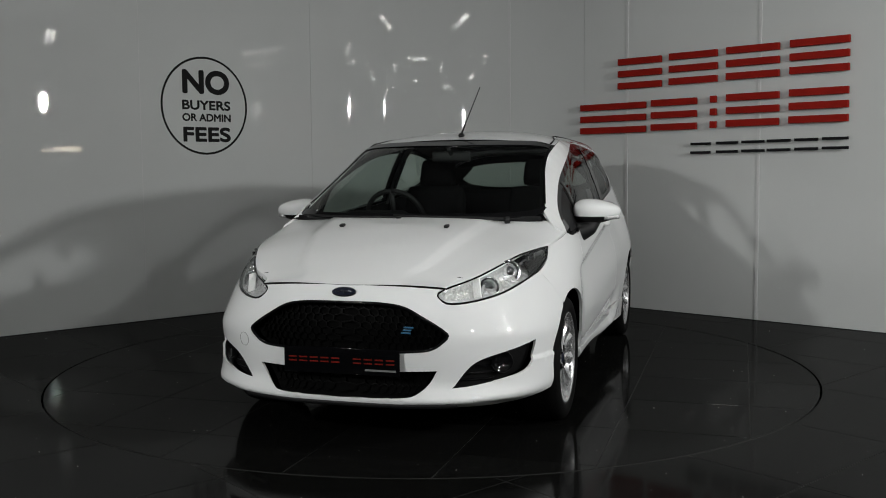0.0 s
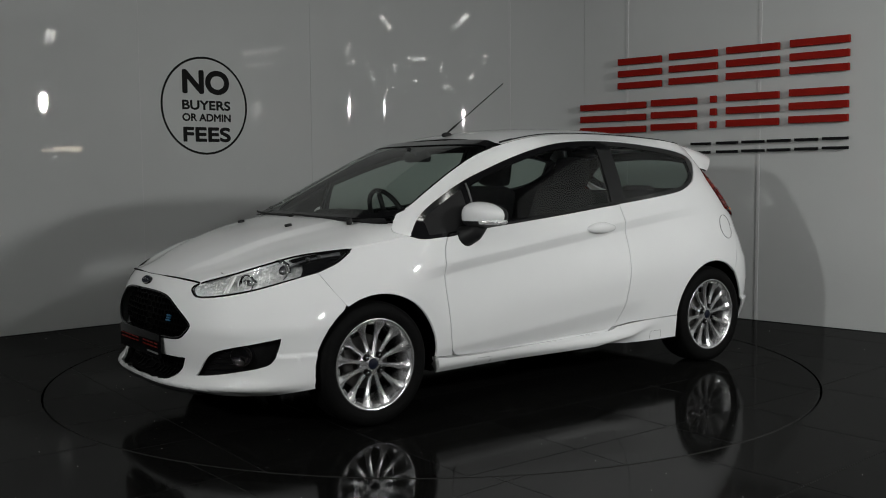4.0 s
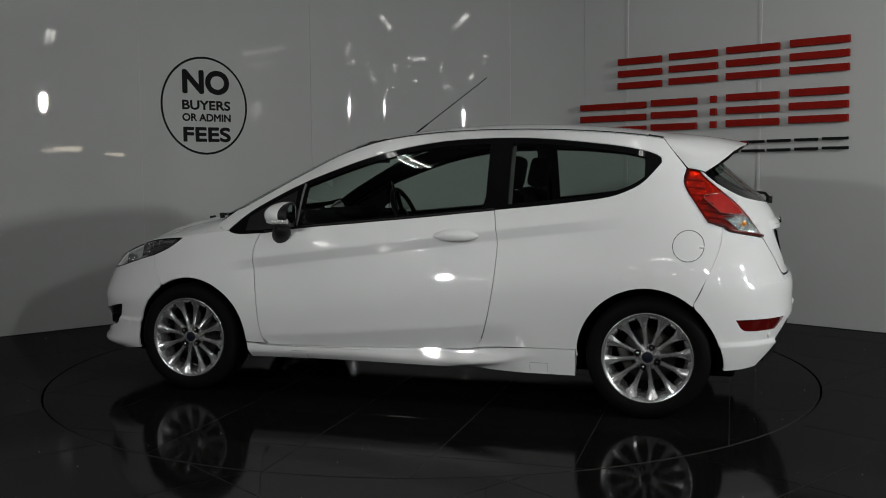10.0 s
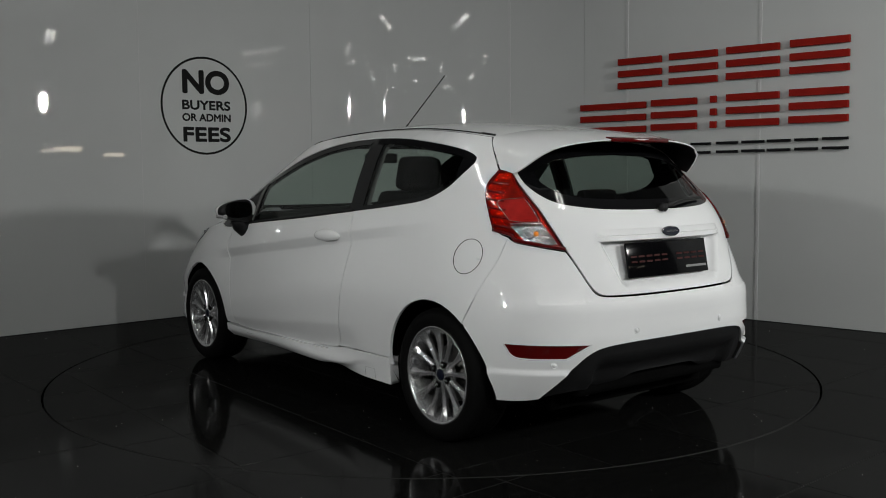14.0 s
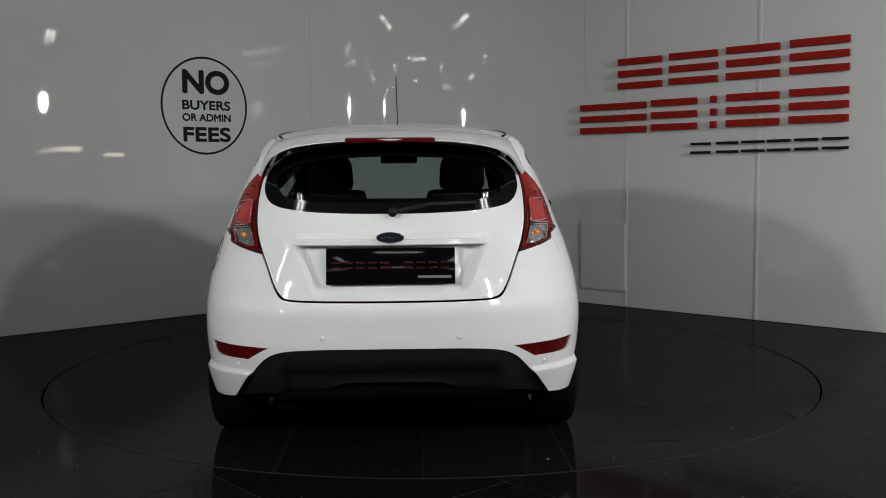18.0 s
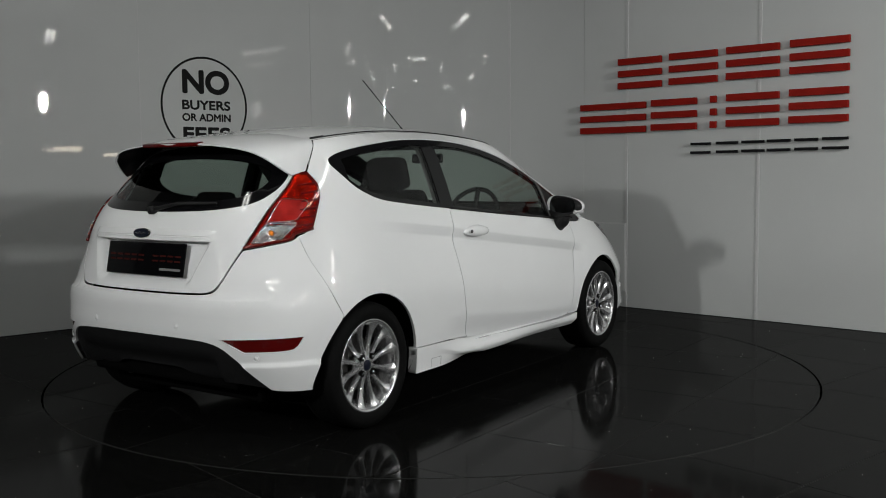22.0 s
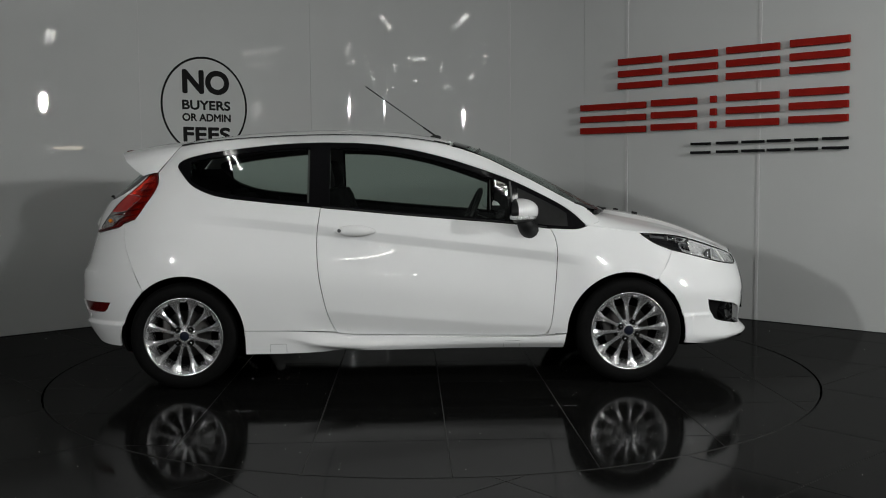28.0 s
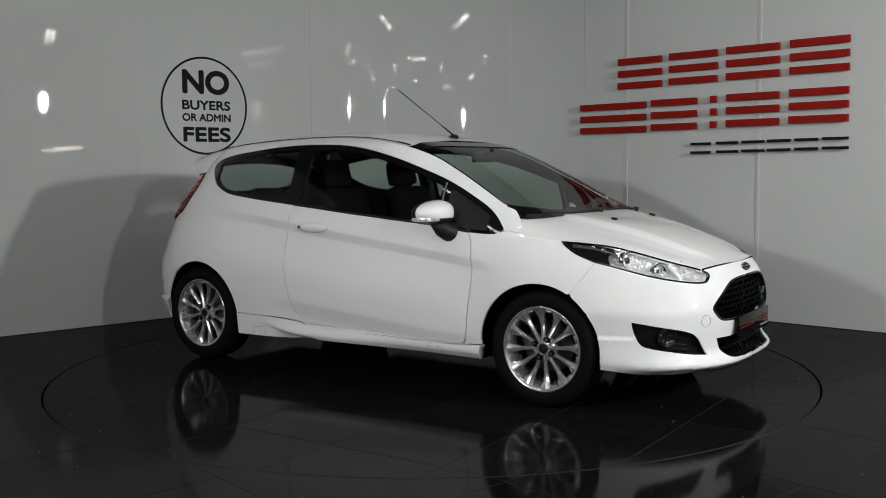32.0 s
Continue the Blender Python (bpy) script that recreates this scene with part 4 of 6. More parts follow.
def build_screens():
    # windscreen with its black band
    half = wrap(screen, [("y", 0.0, 0.955), ("y", 0.3, 0.957), ("y", 0.54, 0.964), ("y", 0.655, 0.978)])
    edge = [at_x(screen, x, z - 0.002) for x, z in RAIL[1:11] if x > 0.25]

    def top_at(y):
        lo, hi = 1.20, 1.41
        for _ in range(30):
            m = (lo + hi) / 2
            a = at_y(screen, y, m)[0]
            lo, hi = (m, hi) if screen(a, m)[0] > screen_top(y) else (lo, m)
        return at_y(screen, y, lo)
    top = [top_at(y) for y in (0.50, 0.40, 0.20, 0.0)]
    lower = spline([*half, at_x(screen, 0.960, 1.010)])
    loop = outline(lower, [lower[-1], *edge], [edge[-1], *top])
    whole = two_sided(loop)
    pts = list(whole)
    hole = inset(inset(pts, 0.018), 0.012)[::4]
    body("screen_band", panel(pts, screen, holes=[hole], gap=0.003, depth=0.01, step=0.05, lift=0.0), BLACK_GLOSS, "black printed band round the windscreen")
    ob = body("windscreen", panel(pts, screen, gap=0.006, depth=0, step=0.06, lift=-0.003), SCREEN_GLASS, "clear raked windscreen")
    ob.visible_shadow = False
    # scuttle and wipers
    rows = []
    for i in range(7):
        u = i / 6
        row = []
        for k in range(-16, 17):
            v = k / 16
            p = hood_point(1.187 - 0.185 * abs(v * 0.88) ** 2.4, v * 0.88) - Vector((0, 0, 0.016))
            q = Vector(screen(at_y(screen, abs(v) * 0.66, 0.972)[0] * (1 if v >= 0 else -1), 0.972)) + Vector((0.004, 0, 0.002))
            row.append(p + (q - p) * u - Vector((0, 0, 0.008 * math.sin(math.pi * u))))
        rows.append(row)
    body("scuttle", grid(rows), BLACK_PLASTIC, "black plastic scuttle panel")

    def on_screen(y, z, out):
        a = at_y(screen, abs(y), z)[0]
        x, yy, zz = screen(a, z)
        return Vector((x + out * 0.6, math.copysign(yy, y), zz + out * 0.8))
    for y0, y1 in ((0.52, -0.08), (-0.04, -0.60)):
        pts = [on_screen(y0 + (y1 - y0) * i / 8, 0.952 + 0.014 * (i / 8), 0.014) for i in range(9)]
        arm = body("wiper", tube(pts, 0.008, 6, 0.005), BLACK_PLASTIC, "black windscreen wiper")
        part("wiper_pivot", tube([pts[0] - Vector((0, 0, 0.02)), pts[0] + Vector((0.004, 0, 0.010))], 0.014, 10), BLACK_PLASTIC, arm)


def build_front():
    top = wrap(nose, [("y", 0.0, 0.718), ("y", 0.15, 0.716), ("y", 0.30, 0.710), ("y", 0.405, 0.698)])
    lamp = wrap(nose, [("y", 0.405, 0.698), ("y", 0.400, 0.676), ("y", 0.425, 0.648), ("y", 0.465, 0.637), ("y", 0.55, 0.645), ("x", 1.792, 0.666), ("x", 1.693, 0.692), ("x", 1.561, 0.728), ("x", 1.50, 0.742)])
    seam = wrap(nose, [("x", 1.50, 0.742), ("x", 1.455, 0.665), ("x", 1.405, 0.595)])
    arch = [at_x(nose, x, z) for x, z in arc(*FRONT_ARCH, 60, -12)]
    low = wrap(nose, [("x", 1.562, 0.222), ("x", 1.70, 0.205), ("y", 0.66, 0.196), ("y", 0.5, 0.194), ("y", 0.42, 0.200), ("y", 0.34, 0.219), ("y", 0.2, 0.224), ("y", 0.0, 0.225)])
    half = outline(top, lamp, seam, [seam[-1], *arch[1:]], [arch[-1], *low[1:]])
    half = [p for p in half if p[0] > 1e-6 or p in (top[0], low[-1])]
    grille = wrap(nose, [("y", 0.0, 0.652), ("y", 0.16, 0.650), ("y", 0.27, 0.634), ("y", 0.36, 0.588), ("y", 0.44, 0.538), ("y", 0.462, 0.512), ("y", 0.44, 0.482), ("y", 0.385, 0.448), ("y", 0.25, 0.436), ("y", 0.0, 0.432)])
    intake = wrap(nose, [("y", 0.0, 0.356), ("y", 0.2, 0.356), ("y", 0.41, 0.362)]), wrap(nose, [("y", 0.41, 0.362), ("y", 0.375, 0.305), ("y", 0.335, 0.268), ("y", 0.28, 0.252), ("y", 0.0, 0.246)])
    fog = outline(wrap(nose, [("y", 0.468, 0.286), ("y", 0.535, 0.372), ("y", 0.60, 0.412), ("x", 1.80, 0.445), ("x", 1.705, 0.464)]), wrap(nose, [("x", 1.705, 0.464), ("x", 1.715, 0.41), ("x", 1.745, 0.352), ("x", 1.80, 0.330)]), wrap(nose, [("x", 1.80, 0.330), ("y", 0.56, 0.296), ("y", 0.468, 0.286)]))
    upper_hole, lower_hole = two_sided(spline(grille)), two_sided(outline(*intake))
    fog_holes = [fog, [(-a, z) for a, z in fog]]
    
    LEDGE = [(s * (0.85 + 0.03 * i), z) for s in (1, -1) for i in range(22) for z in (0.398, 0.3865, 0.3805, 0.370)]
    LIP = [(0.03 * i, z) for i in range(-48, 49) for z in (0.192, 0.200, 0.207, 0.214, 0.221, 0.229, 0.240, 0.254, 0.270)]

    def bumper(a, z):
        x, y, zz = nose(a, z)
        k = 0.012 * step01(0.3855, 0.3815, z) * step01(0.60, 0.72, abs(y))
        k += 0.020 * step01(0.37, 0.25, z) * step01(0.50, 0.72, abs(y))
        k -= 0.018 * step01(0.246, 0.195, z) * step01(0.36, 0.55, abs(y)) * step01(1.56, 1.74, x)
        return (x + k * math.cos(a) * 0.5, y + math.copysign(k, y), zz)
    body("front_bumper", panel(two_sided(half), bumper, holes=[upper_hole, lower_hole, *fog_holes], step=0.025, depth=0.010, gap=0.0007, extra=LEDGE + LIP), PAINT)

    def deep(d):
        def f(a, z):
            x, y, zz = nose(a, z)
            return (x - d * math.cos(a), y - d * math.sin(a), zz)
        return f
    body("grille", panel(upper_hole, deep(0.05), gap=-0.012, depth=0, step=0.05), UNDERBODY, "black grille backing")
    body("lower_grille", panel(lower_hole, deep(0.05), gap=-0.012, depth=0, step=0.05), UNDERBODY, "black lower grille backing")
    for holes, name in ((upper_hole, "grille_mesh"), (lower_hole, "lower_grille_mesh")):
        body(name, honeycomb(holes, deep(0.036)), GRILLE_BLACK, "gloss black honeycomb grille mesh", smooth=False)
    # thin gloss lip round the grille
    ring = [Vector(deep(0.004)(a, z)) for a, z in inset(upper_hole, 0.006)]
    body("grille_surround", tube(ring + ring[:1], 0.007, 6), BLACK_GLOSS, "gloss black grille surround")
    for sgn in (1, -1):
        h = fog_holes[0] if sgn == 1 else fog_holes[1]
        body("fog_recess", panel(h, deep(0.035), gap=-0.012, depth=0, step=0.04), DARK_TRIM, "black fog lamp recess")
        x, y, z = deep(0.03)(at_y(nose, 0.665, 0.385)[0], 0.385)
        lamp_m = Matrix.Translation((x, sgn * y, z)) @ pose(0, 0, 0, 0, 0, sgn * 38)
        vs, fs = lathe([(0.0, 0.012), (0.034, 0.014), (0.040, 0.022), (0.047, 0.022), (0.052, 0.0), (0.055, -0.02)], "z", 28)
        fog_lamp = body("fog_lamp", ([lamp_m @ (pose(0, 0, 0, 0, 90, 0) @ Vector(v)) for v in vs], fs), BLACK_GLOSS, "round dark fog lamp")
        for k in range(4):
            zz = 0.315 + 0.028 * k
            row = [Vector(deep(0.030)(at_y(nose, 0.50 + 0.03 * k + 0.045 * i, zz)[0], zz)) for i in range(4 - (k > 2))]
            row = [Vector((p.x, sgn * p.y, p.z)) for p in row]
            body("fog_slat", tube(row, 0.005, 5), BLACK_GLOSS)
    # splitter crease and dark chin
    chin = [Vector(nose(a, 0.20)) for a in [0.9 * math.sin(i / 30 * math.pi - math.pi / 2) for i in range(31)]]
    rows = [[p for p in chin], [p - Vector((0.16, 0, 0.012)) for p in chin], [p - Vector((0.45, 0, -0.02)) for p in chin]]
    body("undertray", grid(rows), UNDERBODY, "black undertray")
    lip = [0.50 * math.sin(i / 30 * math.pi - math.pi / 2) for i in range(31)]
    rows = [[Vector(nose(a, z)) + Vector((dx, 0, dz)) for a in lip] for z, dx, dz in ((0.226, -0.012, 0.0), (0.226, 0.002, -0.004), (0.226, -0.012, -0.022), (0.226, -0.05, -0.030))]
    body("chin_lip", grid(rows), BLACK_PLASTIC, "black plastic lip under the front bumper")
    a = at_y(nose, 0.505, 0.458)[0]
    c = Vector(nose(-a, 0.458))
    u, v = (Vector(nose(-a - 0.02, 0.458)) - c).normalized(), (Vector(nose(-a, 0.468)) - c).normalized()
    eye = [c + u * 0.030 * math.cos(t) + v * 0.030 * math.sin(t) for t in [2 * math.pi * i / 28 for i in range(29)]]
    body("tow_eye_cover", tube(eye, 0.0011, 4), LAMP_GREY, "fine round gap of a towing eye cover")
    # badge
    p = Vector(nose(0.0, 0.688))
    m = Matrix.Translation(p + Vector((0.006, 0, 0))) @ pose(0, 0, 0, 0, 58, 0)
    oval_badge(m, 0.115, 0.046)
    # plate, its dark writing bars
    plate(Vector((nose(0, 0.40)[0] + 0.016, 0, 0.398)), 0.53, 0.112, 1)
    p = Vector(deep(0.01)(at_y(nose, 0.29, 0.535)[0], 0.535))
    for dz, w in ((0.012, 0.042), (0.0, 0.036), (-0.012, 0.042)):
        bm = bmesh.new()
        box(bm, p + Vector((0.0, dz * 0.5, dz)), (0.008, w, 0.006), 0.001)
        body("grille_badge", bm, LIGHT_BLUE, "small light blue bars on the grille")


def honeycomb(poly, to3d, r=0.019, w=0.0042):
    """Bars of a hexagon mesh, cut off at an outline."""
    sheets = []
    xs, ys = [p[0] for p in poly], [p[1] for p in poly]
    dx, dy = r * math.sqrt(3), r * 1.5
    rows = int((max(ys) - min(ys)) / dy) + 2
    cols = int((max(xs) - min(xs)) / dx) + 2
    seen = set()
    for j in range(rows):
        for i in range(cols):
            cx, cy = min(xs) + (i + 0.5 * (j % 2)) * dx, min(ys) + j * dy
            if edge_distance((cx, cy), poly) < r * 0.75:
                continue
            cor = [(cx + r * math.sin(k * math.pi / 3), cy + r * math.cos(k * math.pi / 3)) for k in range(6)]
            for k in range(3):
                a, b = cor[k], cor[k + 1]
                ux, uy = b[0] - a[0], b[1] - a[1]
                d = math.hypot(ux, uy)
                nx, ny = -uy / d * w / 2, ux / d * w / 2
                q = [(a[0] + nx, a[1] + ny), (b[0] + nx, b[1] + ny), (b[0] - nx, b[1] - ny), (a[0] - nx, a[1] - ny)]
                v = [Vector(to3d(*t)) for t in q]
                v += [p - Vector((0.012, 0, 0)) * (1 if p.x > 0 else -1) for p in v]
                sheets.append((v, [(3, 2, 1, 0), (0, 1, 5, 4), (2, 3, 7, 6), (1, 2, 6, 5), (3, 0, 4, 7)]))
    return joined(*sheets)


def oval_badge(m, w, h):
    def oval(sx, sy, z, n=40):
        return [m @ Vector((sy * math.sin(2 * math.pi * i / n), sx * math.cos(2 * math.pi * i / n), z)) for i in range(n)]
    n = 40
    a, b, c = oval(w / 2, h / 2, -0.004), oval(w / 2, h / 2, 0.004), oval(w / 2 - 0.004, h / 2 - 0.004, 0.006)
    vs = a + b + c
    fs = [(k * n + i, k * n + n + i, k * n + n + (i + 1) % n, k * n + (i + 1) % n) for k in (0, 1) for i in range(n)]
    rim = body("badge", (vs, fs), CHROME, "blue oval badge with chrome rim")
    d = oval(w / 2 - 0.004, h / 2 - 0.004, 0.0055)
    part("badge_face", (d, [tuple(range(n))[::-1]]), BADGE_BLUE, rim, "dark blue face", smooth=False)
    swirl = [m @ Vector((0.006 * math.sin(9 * t) * (1 - abs(t)), t * w * 0.34, 0.007)) for t in [i / 12 - 1 for i in range(25)]]
    part("badge_stroke", tube(swirl, 0.0022, 5), CHROME, rim, "chrome stroke")


def plate(c, w, h, front, lean=0.0):
    """A dark dealer plate; its writing stands as plain bars."""
    bm = bmesh.new()
    box(bm, c, (0.010, w, h), 0.003)
    turn = Matrix.Translation(c) @ pose(0, 0, 0, 0, lean, 0) @ Matrix.Translation(-c)
    bmesh.ops.transform(bm, matrix=turn, verts=bm.verts)
    ob = body("number_plate", bm, PLATE_BLACK, "glossy black plate with faint red bars")
    x = c.x + front * 0.0055
    n = 10
    for i in range(n):
        if i == 4:
            continue
        bm = bmesh.new()
        hh = h * 0.24
        yy = (i - (n - 1) / 2) * w * 0.094 * -front
        box(bm, Vector((x, c.y + yy, c.z + h * 0.10)), (0.003, w * 0.07, hh * 0.22), 0.0)
        box(bm, Vector((x, c.y + yy, c.z + h * 0.10 - hh * 0.62)), (0.003, w * 0.07, hh * 0.22), 0.0)
        bmesh.ops.transform(bm, matrix=turn, verts=bm.verts)
        part("plate_bar", bm, PLATE_RED if front > 0 else PLATE_DIM, ob, "faint red bar", smooth=False)
    bm = bmesh.new()
    box(bm, Vector((x, c.y + front * w * 0.34, c.z - h * 0.30)), (0.003, w * 0.26, h * 0.07), 0.0)
    bmesh.ops.transform(bm, matrix=turn, verts=bm.verts)
    part("plate_bar", bm, PLATE_GREY, ob, "small grey bar", smooth=False)


PLATE_RED = material("plate_red", (0.13, 0.007, 0.004), 0.5, spec=0.1)
PLATE_BLACK = material("plate_black", (0.0025, 0.0025, 0.003), 0.07, spec=0.12)
PLATE_DIM = material("plate_dim_red", (0.035, 0.004, 0.003), 0.5, spec=0.1)
PLATE_GREY = material("plate_grey", (0.16, 0.16, 0.16), 0.5)
def headlight_outline():
    low = wrap(nose, [("y", 0.400, 0.690), ("y", 0.398, 0.672), ("y", 0.425, 0.648), ("y", 0.465, 0.637), ("y", 0.55, 0.645), ("x", 1.792, 0.666), ("x", 1.693, 0.692), ("x", 1.561, 0.728), ("x", 1.396, 0.787), ("x", 1.315, 0.845)])
    up = wrap(nose, [("x", 1.315, 0.845), ("x", 1.42, 0.838), ("x", 1.56, 0.820), ("x", 1.70, 0.782), ("x", 1.82, 0.742), ("y", 0.44, 0.710), ("y", 0.400, 0.690)])
    return outline(low, up)


def build_headlights():
    o = headlight_outline()

    def deep(d):
        def f(a, z):
            x, y, zz = nose(a, z)
            return (x - d * math.cos(a) * 1.2, y - d * abs(math.sin(a)) * 0.9, zz - d * 0.2)
        return f

    def bowl(a, z):
        e = max(0.0, edge_distance((a, z), o))
        return deep(0.012 + 0.6 * min(0.05, e))(a, z)
    lens = panel(o, nose, gap=0.003, depth=0, step=0.03)
    tray = panel(o, bowl, gap=0.004, depth=0.0, step=0.018)
    band = [Vector(deep(0.002)(*p)) for p in inset(o, 0.004)]
    tail_end = outline(wrap(nose, [("x", 1.332, 0.838), ("x", 1.42, 0.832), ("x", 1.54, 0.815), ("x", 1.60, 0.800)]), wrap(nose, [("x", 1.60, 0.800), ("x", 1.555, 0.775), ("x", 1.575, 0.732)]), wrap(nose, [("x", 1.575, 0.732), ("x", 1.50, 0.755), ("x", 1.40, 0.795), ("x", 1.332, 0.838)]))
    for sgn in (1, -1):
        def f(v_f):
            return v_f if sgn == 1 else both(v_f)
        house = body("headlight", f(tray), REFLECTOR, "clear headlight with chrome reflectors and amber bulb")
        ob = part("lens", f(lens), LENS, house, "clear lens")
        ob.visible_shadow = False
        part("lamp_rim", f(tube(band + band[:1], 0.0045, 6)), BLACK_GLOSS, house, "black lamp edge")
        part("dark_bezel", f(panel(tail_end, deep(0.006), gap=0.0, depth=0.012, step=0.03)), BLACK_GLOSS, house, "smoked black rear end of the lamp")
        for x, z in ((1.475, 0.806), (1.525, 0.795)):
            q = Vector(deep(0.002)(at_x(nose, x, z)[0], z))
            bm = bmesh.new()
            box(bm, (0, 0, 0), (0.022, 0.010, 0.034), 0.004)
            bmesh.ops.translate(bm, vec=q if sgn == 1 else Vector((q.x, -q.y, q.z)), verts=bm.verts)
            part("side_marker", bm, CHROME, house, "small chrome marker")
        # rear half: dark cover, round projector; front: amber bulb behind a clear bar
        p = Vector(deep(0.045)(at_x(nose, 1.66, 0.755)[0], 0.755))
        m = Matrix.Translation(p) @ pose(0, 0, 0, 0, 0, 32) @ pose(0, 0, 0, 0, 78, 0)
        vs, fs = lathe([(0.0, 0.010), (0.020, 0.008), (0.030, 0.0), (0.034, 0.010), (0.050, 0.028), (0.054, 0.024), (0.052, -0.02)], "z", 28)
        part("projector", f(([m @ Vector(v) for v in vs], fs)), CHROME, house, "round chrome main beam")
        p = Vector(deep(0.040)(at_x(nose, 1.80, 0.70)[0], 0.70))
        m = Matrix.Translation(p) @ pose(0, 0, 0, 0, 0, 26) @ pose(0, 0, 0, 0, 80, 0)
        part("dip_reflector", f(([m @ (Vector(v) * 0.85) for v in vs], fs)), CHROME, house, "chrome dip beam")
        bm = bmesh.new()
        q = Vector(deep(0.050)(at_y(nose, 0.49, 0.685)[0], 0.685))
        bmesh.ops.create_uvsphere(bm, u_segments=14, v_segments=8, radius=0.010)
        bmesh.ops.translate(bm, vec=q if sgn == 1 else Vector((q.x, -q.y, q.z)), verts=bm.verts)
        part("indicator_bulb", bm, AMBER, house, "amber indicator bulb")
        a = Vector(deep(0.010)(at_y(nose, 0.555, 0.665)[0], 0.660))
        b = Vector(deep(0.012)(at_y(nose, 0.535, 0.73)[0], 0.735))
        bm = bmesh.new()
        d = (b - a)
        box(bm, (0, 0, 0), (0.010, 0.034, d.length), 0.003, Vector((0, 0, 1)).rotation_difference(d).to_matrix().to_4x4())
        mid = (a + b) / 2
        bmesh.ops.translate(bm, vec=mid if sgn == 1 else Vector((mid.x, -mid.y, mid.z)), verts=bm.verts)
        part("light_bar", bm, BULB_WHITE, house, "white daytime running bar")
        fin = [Vector(deep(0.012)(at_x(nose, x, z)[0], z)) for x, z in ((1.38, 0.822), (1.46, 0.812), (1.56, 0.79), (1.62, 0.768))]
        part("lamp_blade", f(tube(fin, 0.012, 6, 0.006)), LAMP_GREY, house, "grey lamp blade")


def build_rear():
    edge = [("y", 0.560, 1.215), ("y", 0.572, 1.15), ("y", 0.574, 1.06), ("y", 0.566, 0.975), ("y", 0.535, 0.868)]
    lower = [("y", 0.535, 0.868), ("y", 0.505, 0.795), ("y", 0.474, 0.725), ("y", 0.452, 0.695), ("y", 0.415, 0.680), ("y", 0.30, 0.676), ("y", 0.0, 0.674)]
    head = wrap(tail, [("y", 0.0, 1.345), ("y", 0.30, 1.328), ("y", 0.48, 1.275), ("y", 0.560, 1.215)])
    half = outline(head, wrap(tail, edge), wrap(tail, lower))
    glass_half = spline(wrap(tail, [("y", 0.0, 1.335), ("y", 0.28, 1.318), ("y", 0.45, 1.278), ("y", 0.535, 1.222), ("y", 0.556, 1.165), ("y", 0.548, 1.112), ("y", 0.500, 1.063), ("y", 0.370, 1.038), ("y", 0.18, 1.028), ("y", 0.0, 1.026)]))
    half = [p for p in half if p[0] > 1e-6 or p[1] in (1.345, 0.674)]
    glass_loop = two_sided(glass_half)

    def brim(z):
        return 0.285 + 0.085 * (z - 0.70) / 0.2
    edges = [(s * at_y(tail, brim(z) + d, z)[0], z) for z in [0.70 + 0.012 * i for i in range(18)] for d in (0.034, 0.030, 0.010, -0.012, -0.017) for s in (1, -1)]
    edges += [(0.02 * i, z) for i in range(-13, 14) for z in (0.890, 0.894, 0.904, 0.914, 0.918, 0.700, 0.716, 0.735)]

    def shell(a, z):
        x, y, zz = tail(a, z)
        inner = step01(brim(z) + 0.03, brim(z) - 0.012, abs(y)) * step01(0.695, 0.735, z) * step01(0.915, 0.893, z)
        lip = step01(0.42, 0.38, abs(y)) * math.exp(-((z - 0.918) / 0.016) ** 2)
        return (x + 0.042 * inner - 0.012 * lip, y, zz)
    body("tailgate", panel(two_sided(half), shell, holes=[glass_loop], step=0.022, flip=True, extra=edges), PAINT)
    ob = body("rear_window", panel(glass_loop, tail, gap=-0.004, depth=0, lift=-0.003, step=0.05, flip=True), REAR_GLASS, "tinted rear window")
    ob.visible_shadow = False
    hole = [(a * 0.82, 1.026 + 0.044 + (z - 1.026) * 0.66) for a, z in glass_loop]
    body("window_band", panel(glass_loop, tail, holes=[hole], gap=-0.002, depth=0.008, step=0.05, lift=-0.001, flip=True), BLACK_GLOSS, "black printed band round the rear window")
    # tail lamps
    inner = [("y", 0.560, 1.208), ("y", 0.576, 1.15), ("y", 0.578, 1.06), ("y", 0.570, 0.975), ("y", 0.541, 0.868)]
    bottom = [("y", 0.541, 0.868), ("y", 0.62, 0.885), ("y", 0.685, 0.904), ("x", -1.60, 0.923), ("x", -1.515, 0.946)]
    outer = [("x", -1.515, 0.945), ("x", -1.478, 0.999), ("x", -1.425, 1.079), ("x", -1.398, 1.143), ("x", -1.41, 1.205)]
    lamp = outline(wrap(tail, inner), wrap(tail, bottom), wrap(tail, outer), [wrap(tail, outer)[-1], wrap(tail, inner)[0]])

    def lift(d):
        def f(a, z):
            x, y, zz = tail(a, z)
            return (x - d * math.cos(a), y + d * math.sin(a), zz)
        return f
    at_outer = curve_of([(0.945, -1.515), (0.999, -1.478), (1.079, -1.425), (1.143, -1.398), (1.205, -1.41)])
    core = inset(lamp, 0.014)
    lens = panel(lamp, lift(0.0045), holes=[core], gap=0.002, depth=0.014, step=0.03, flip=True)

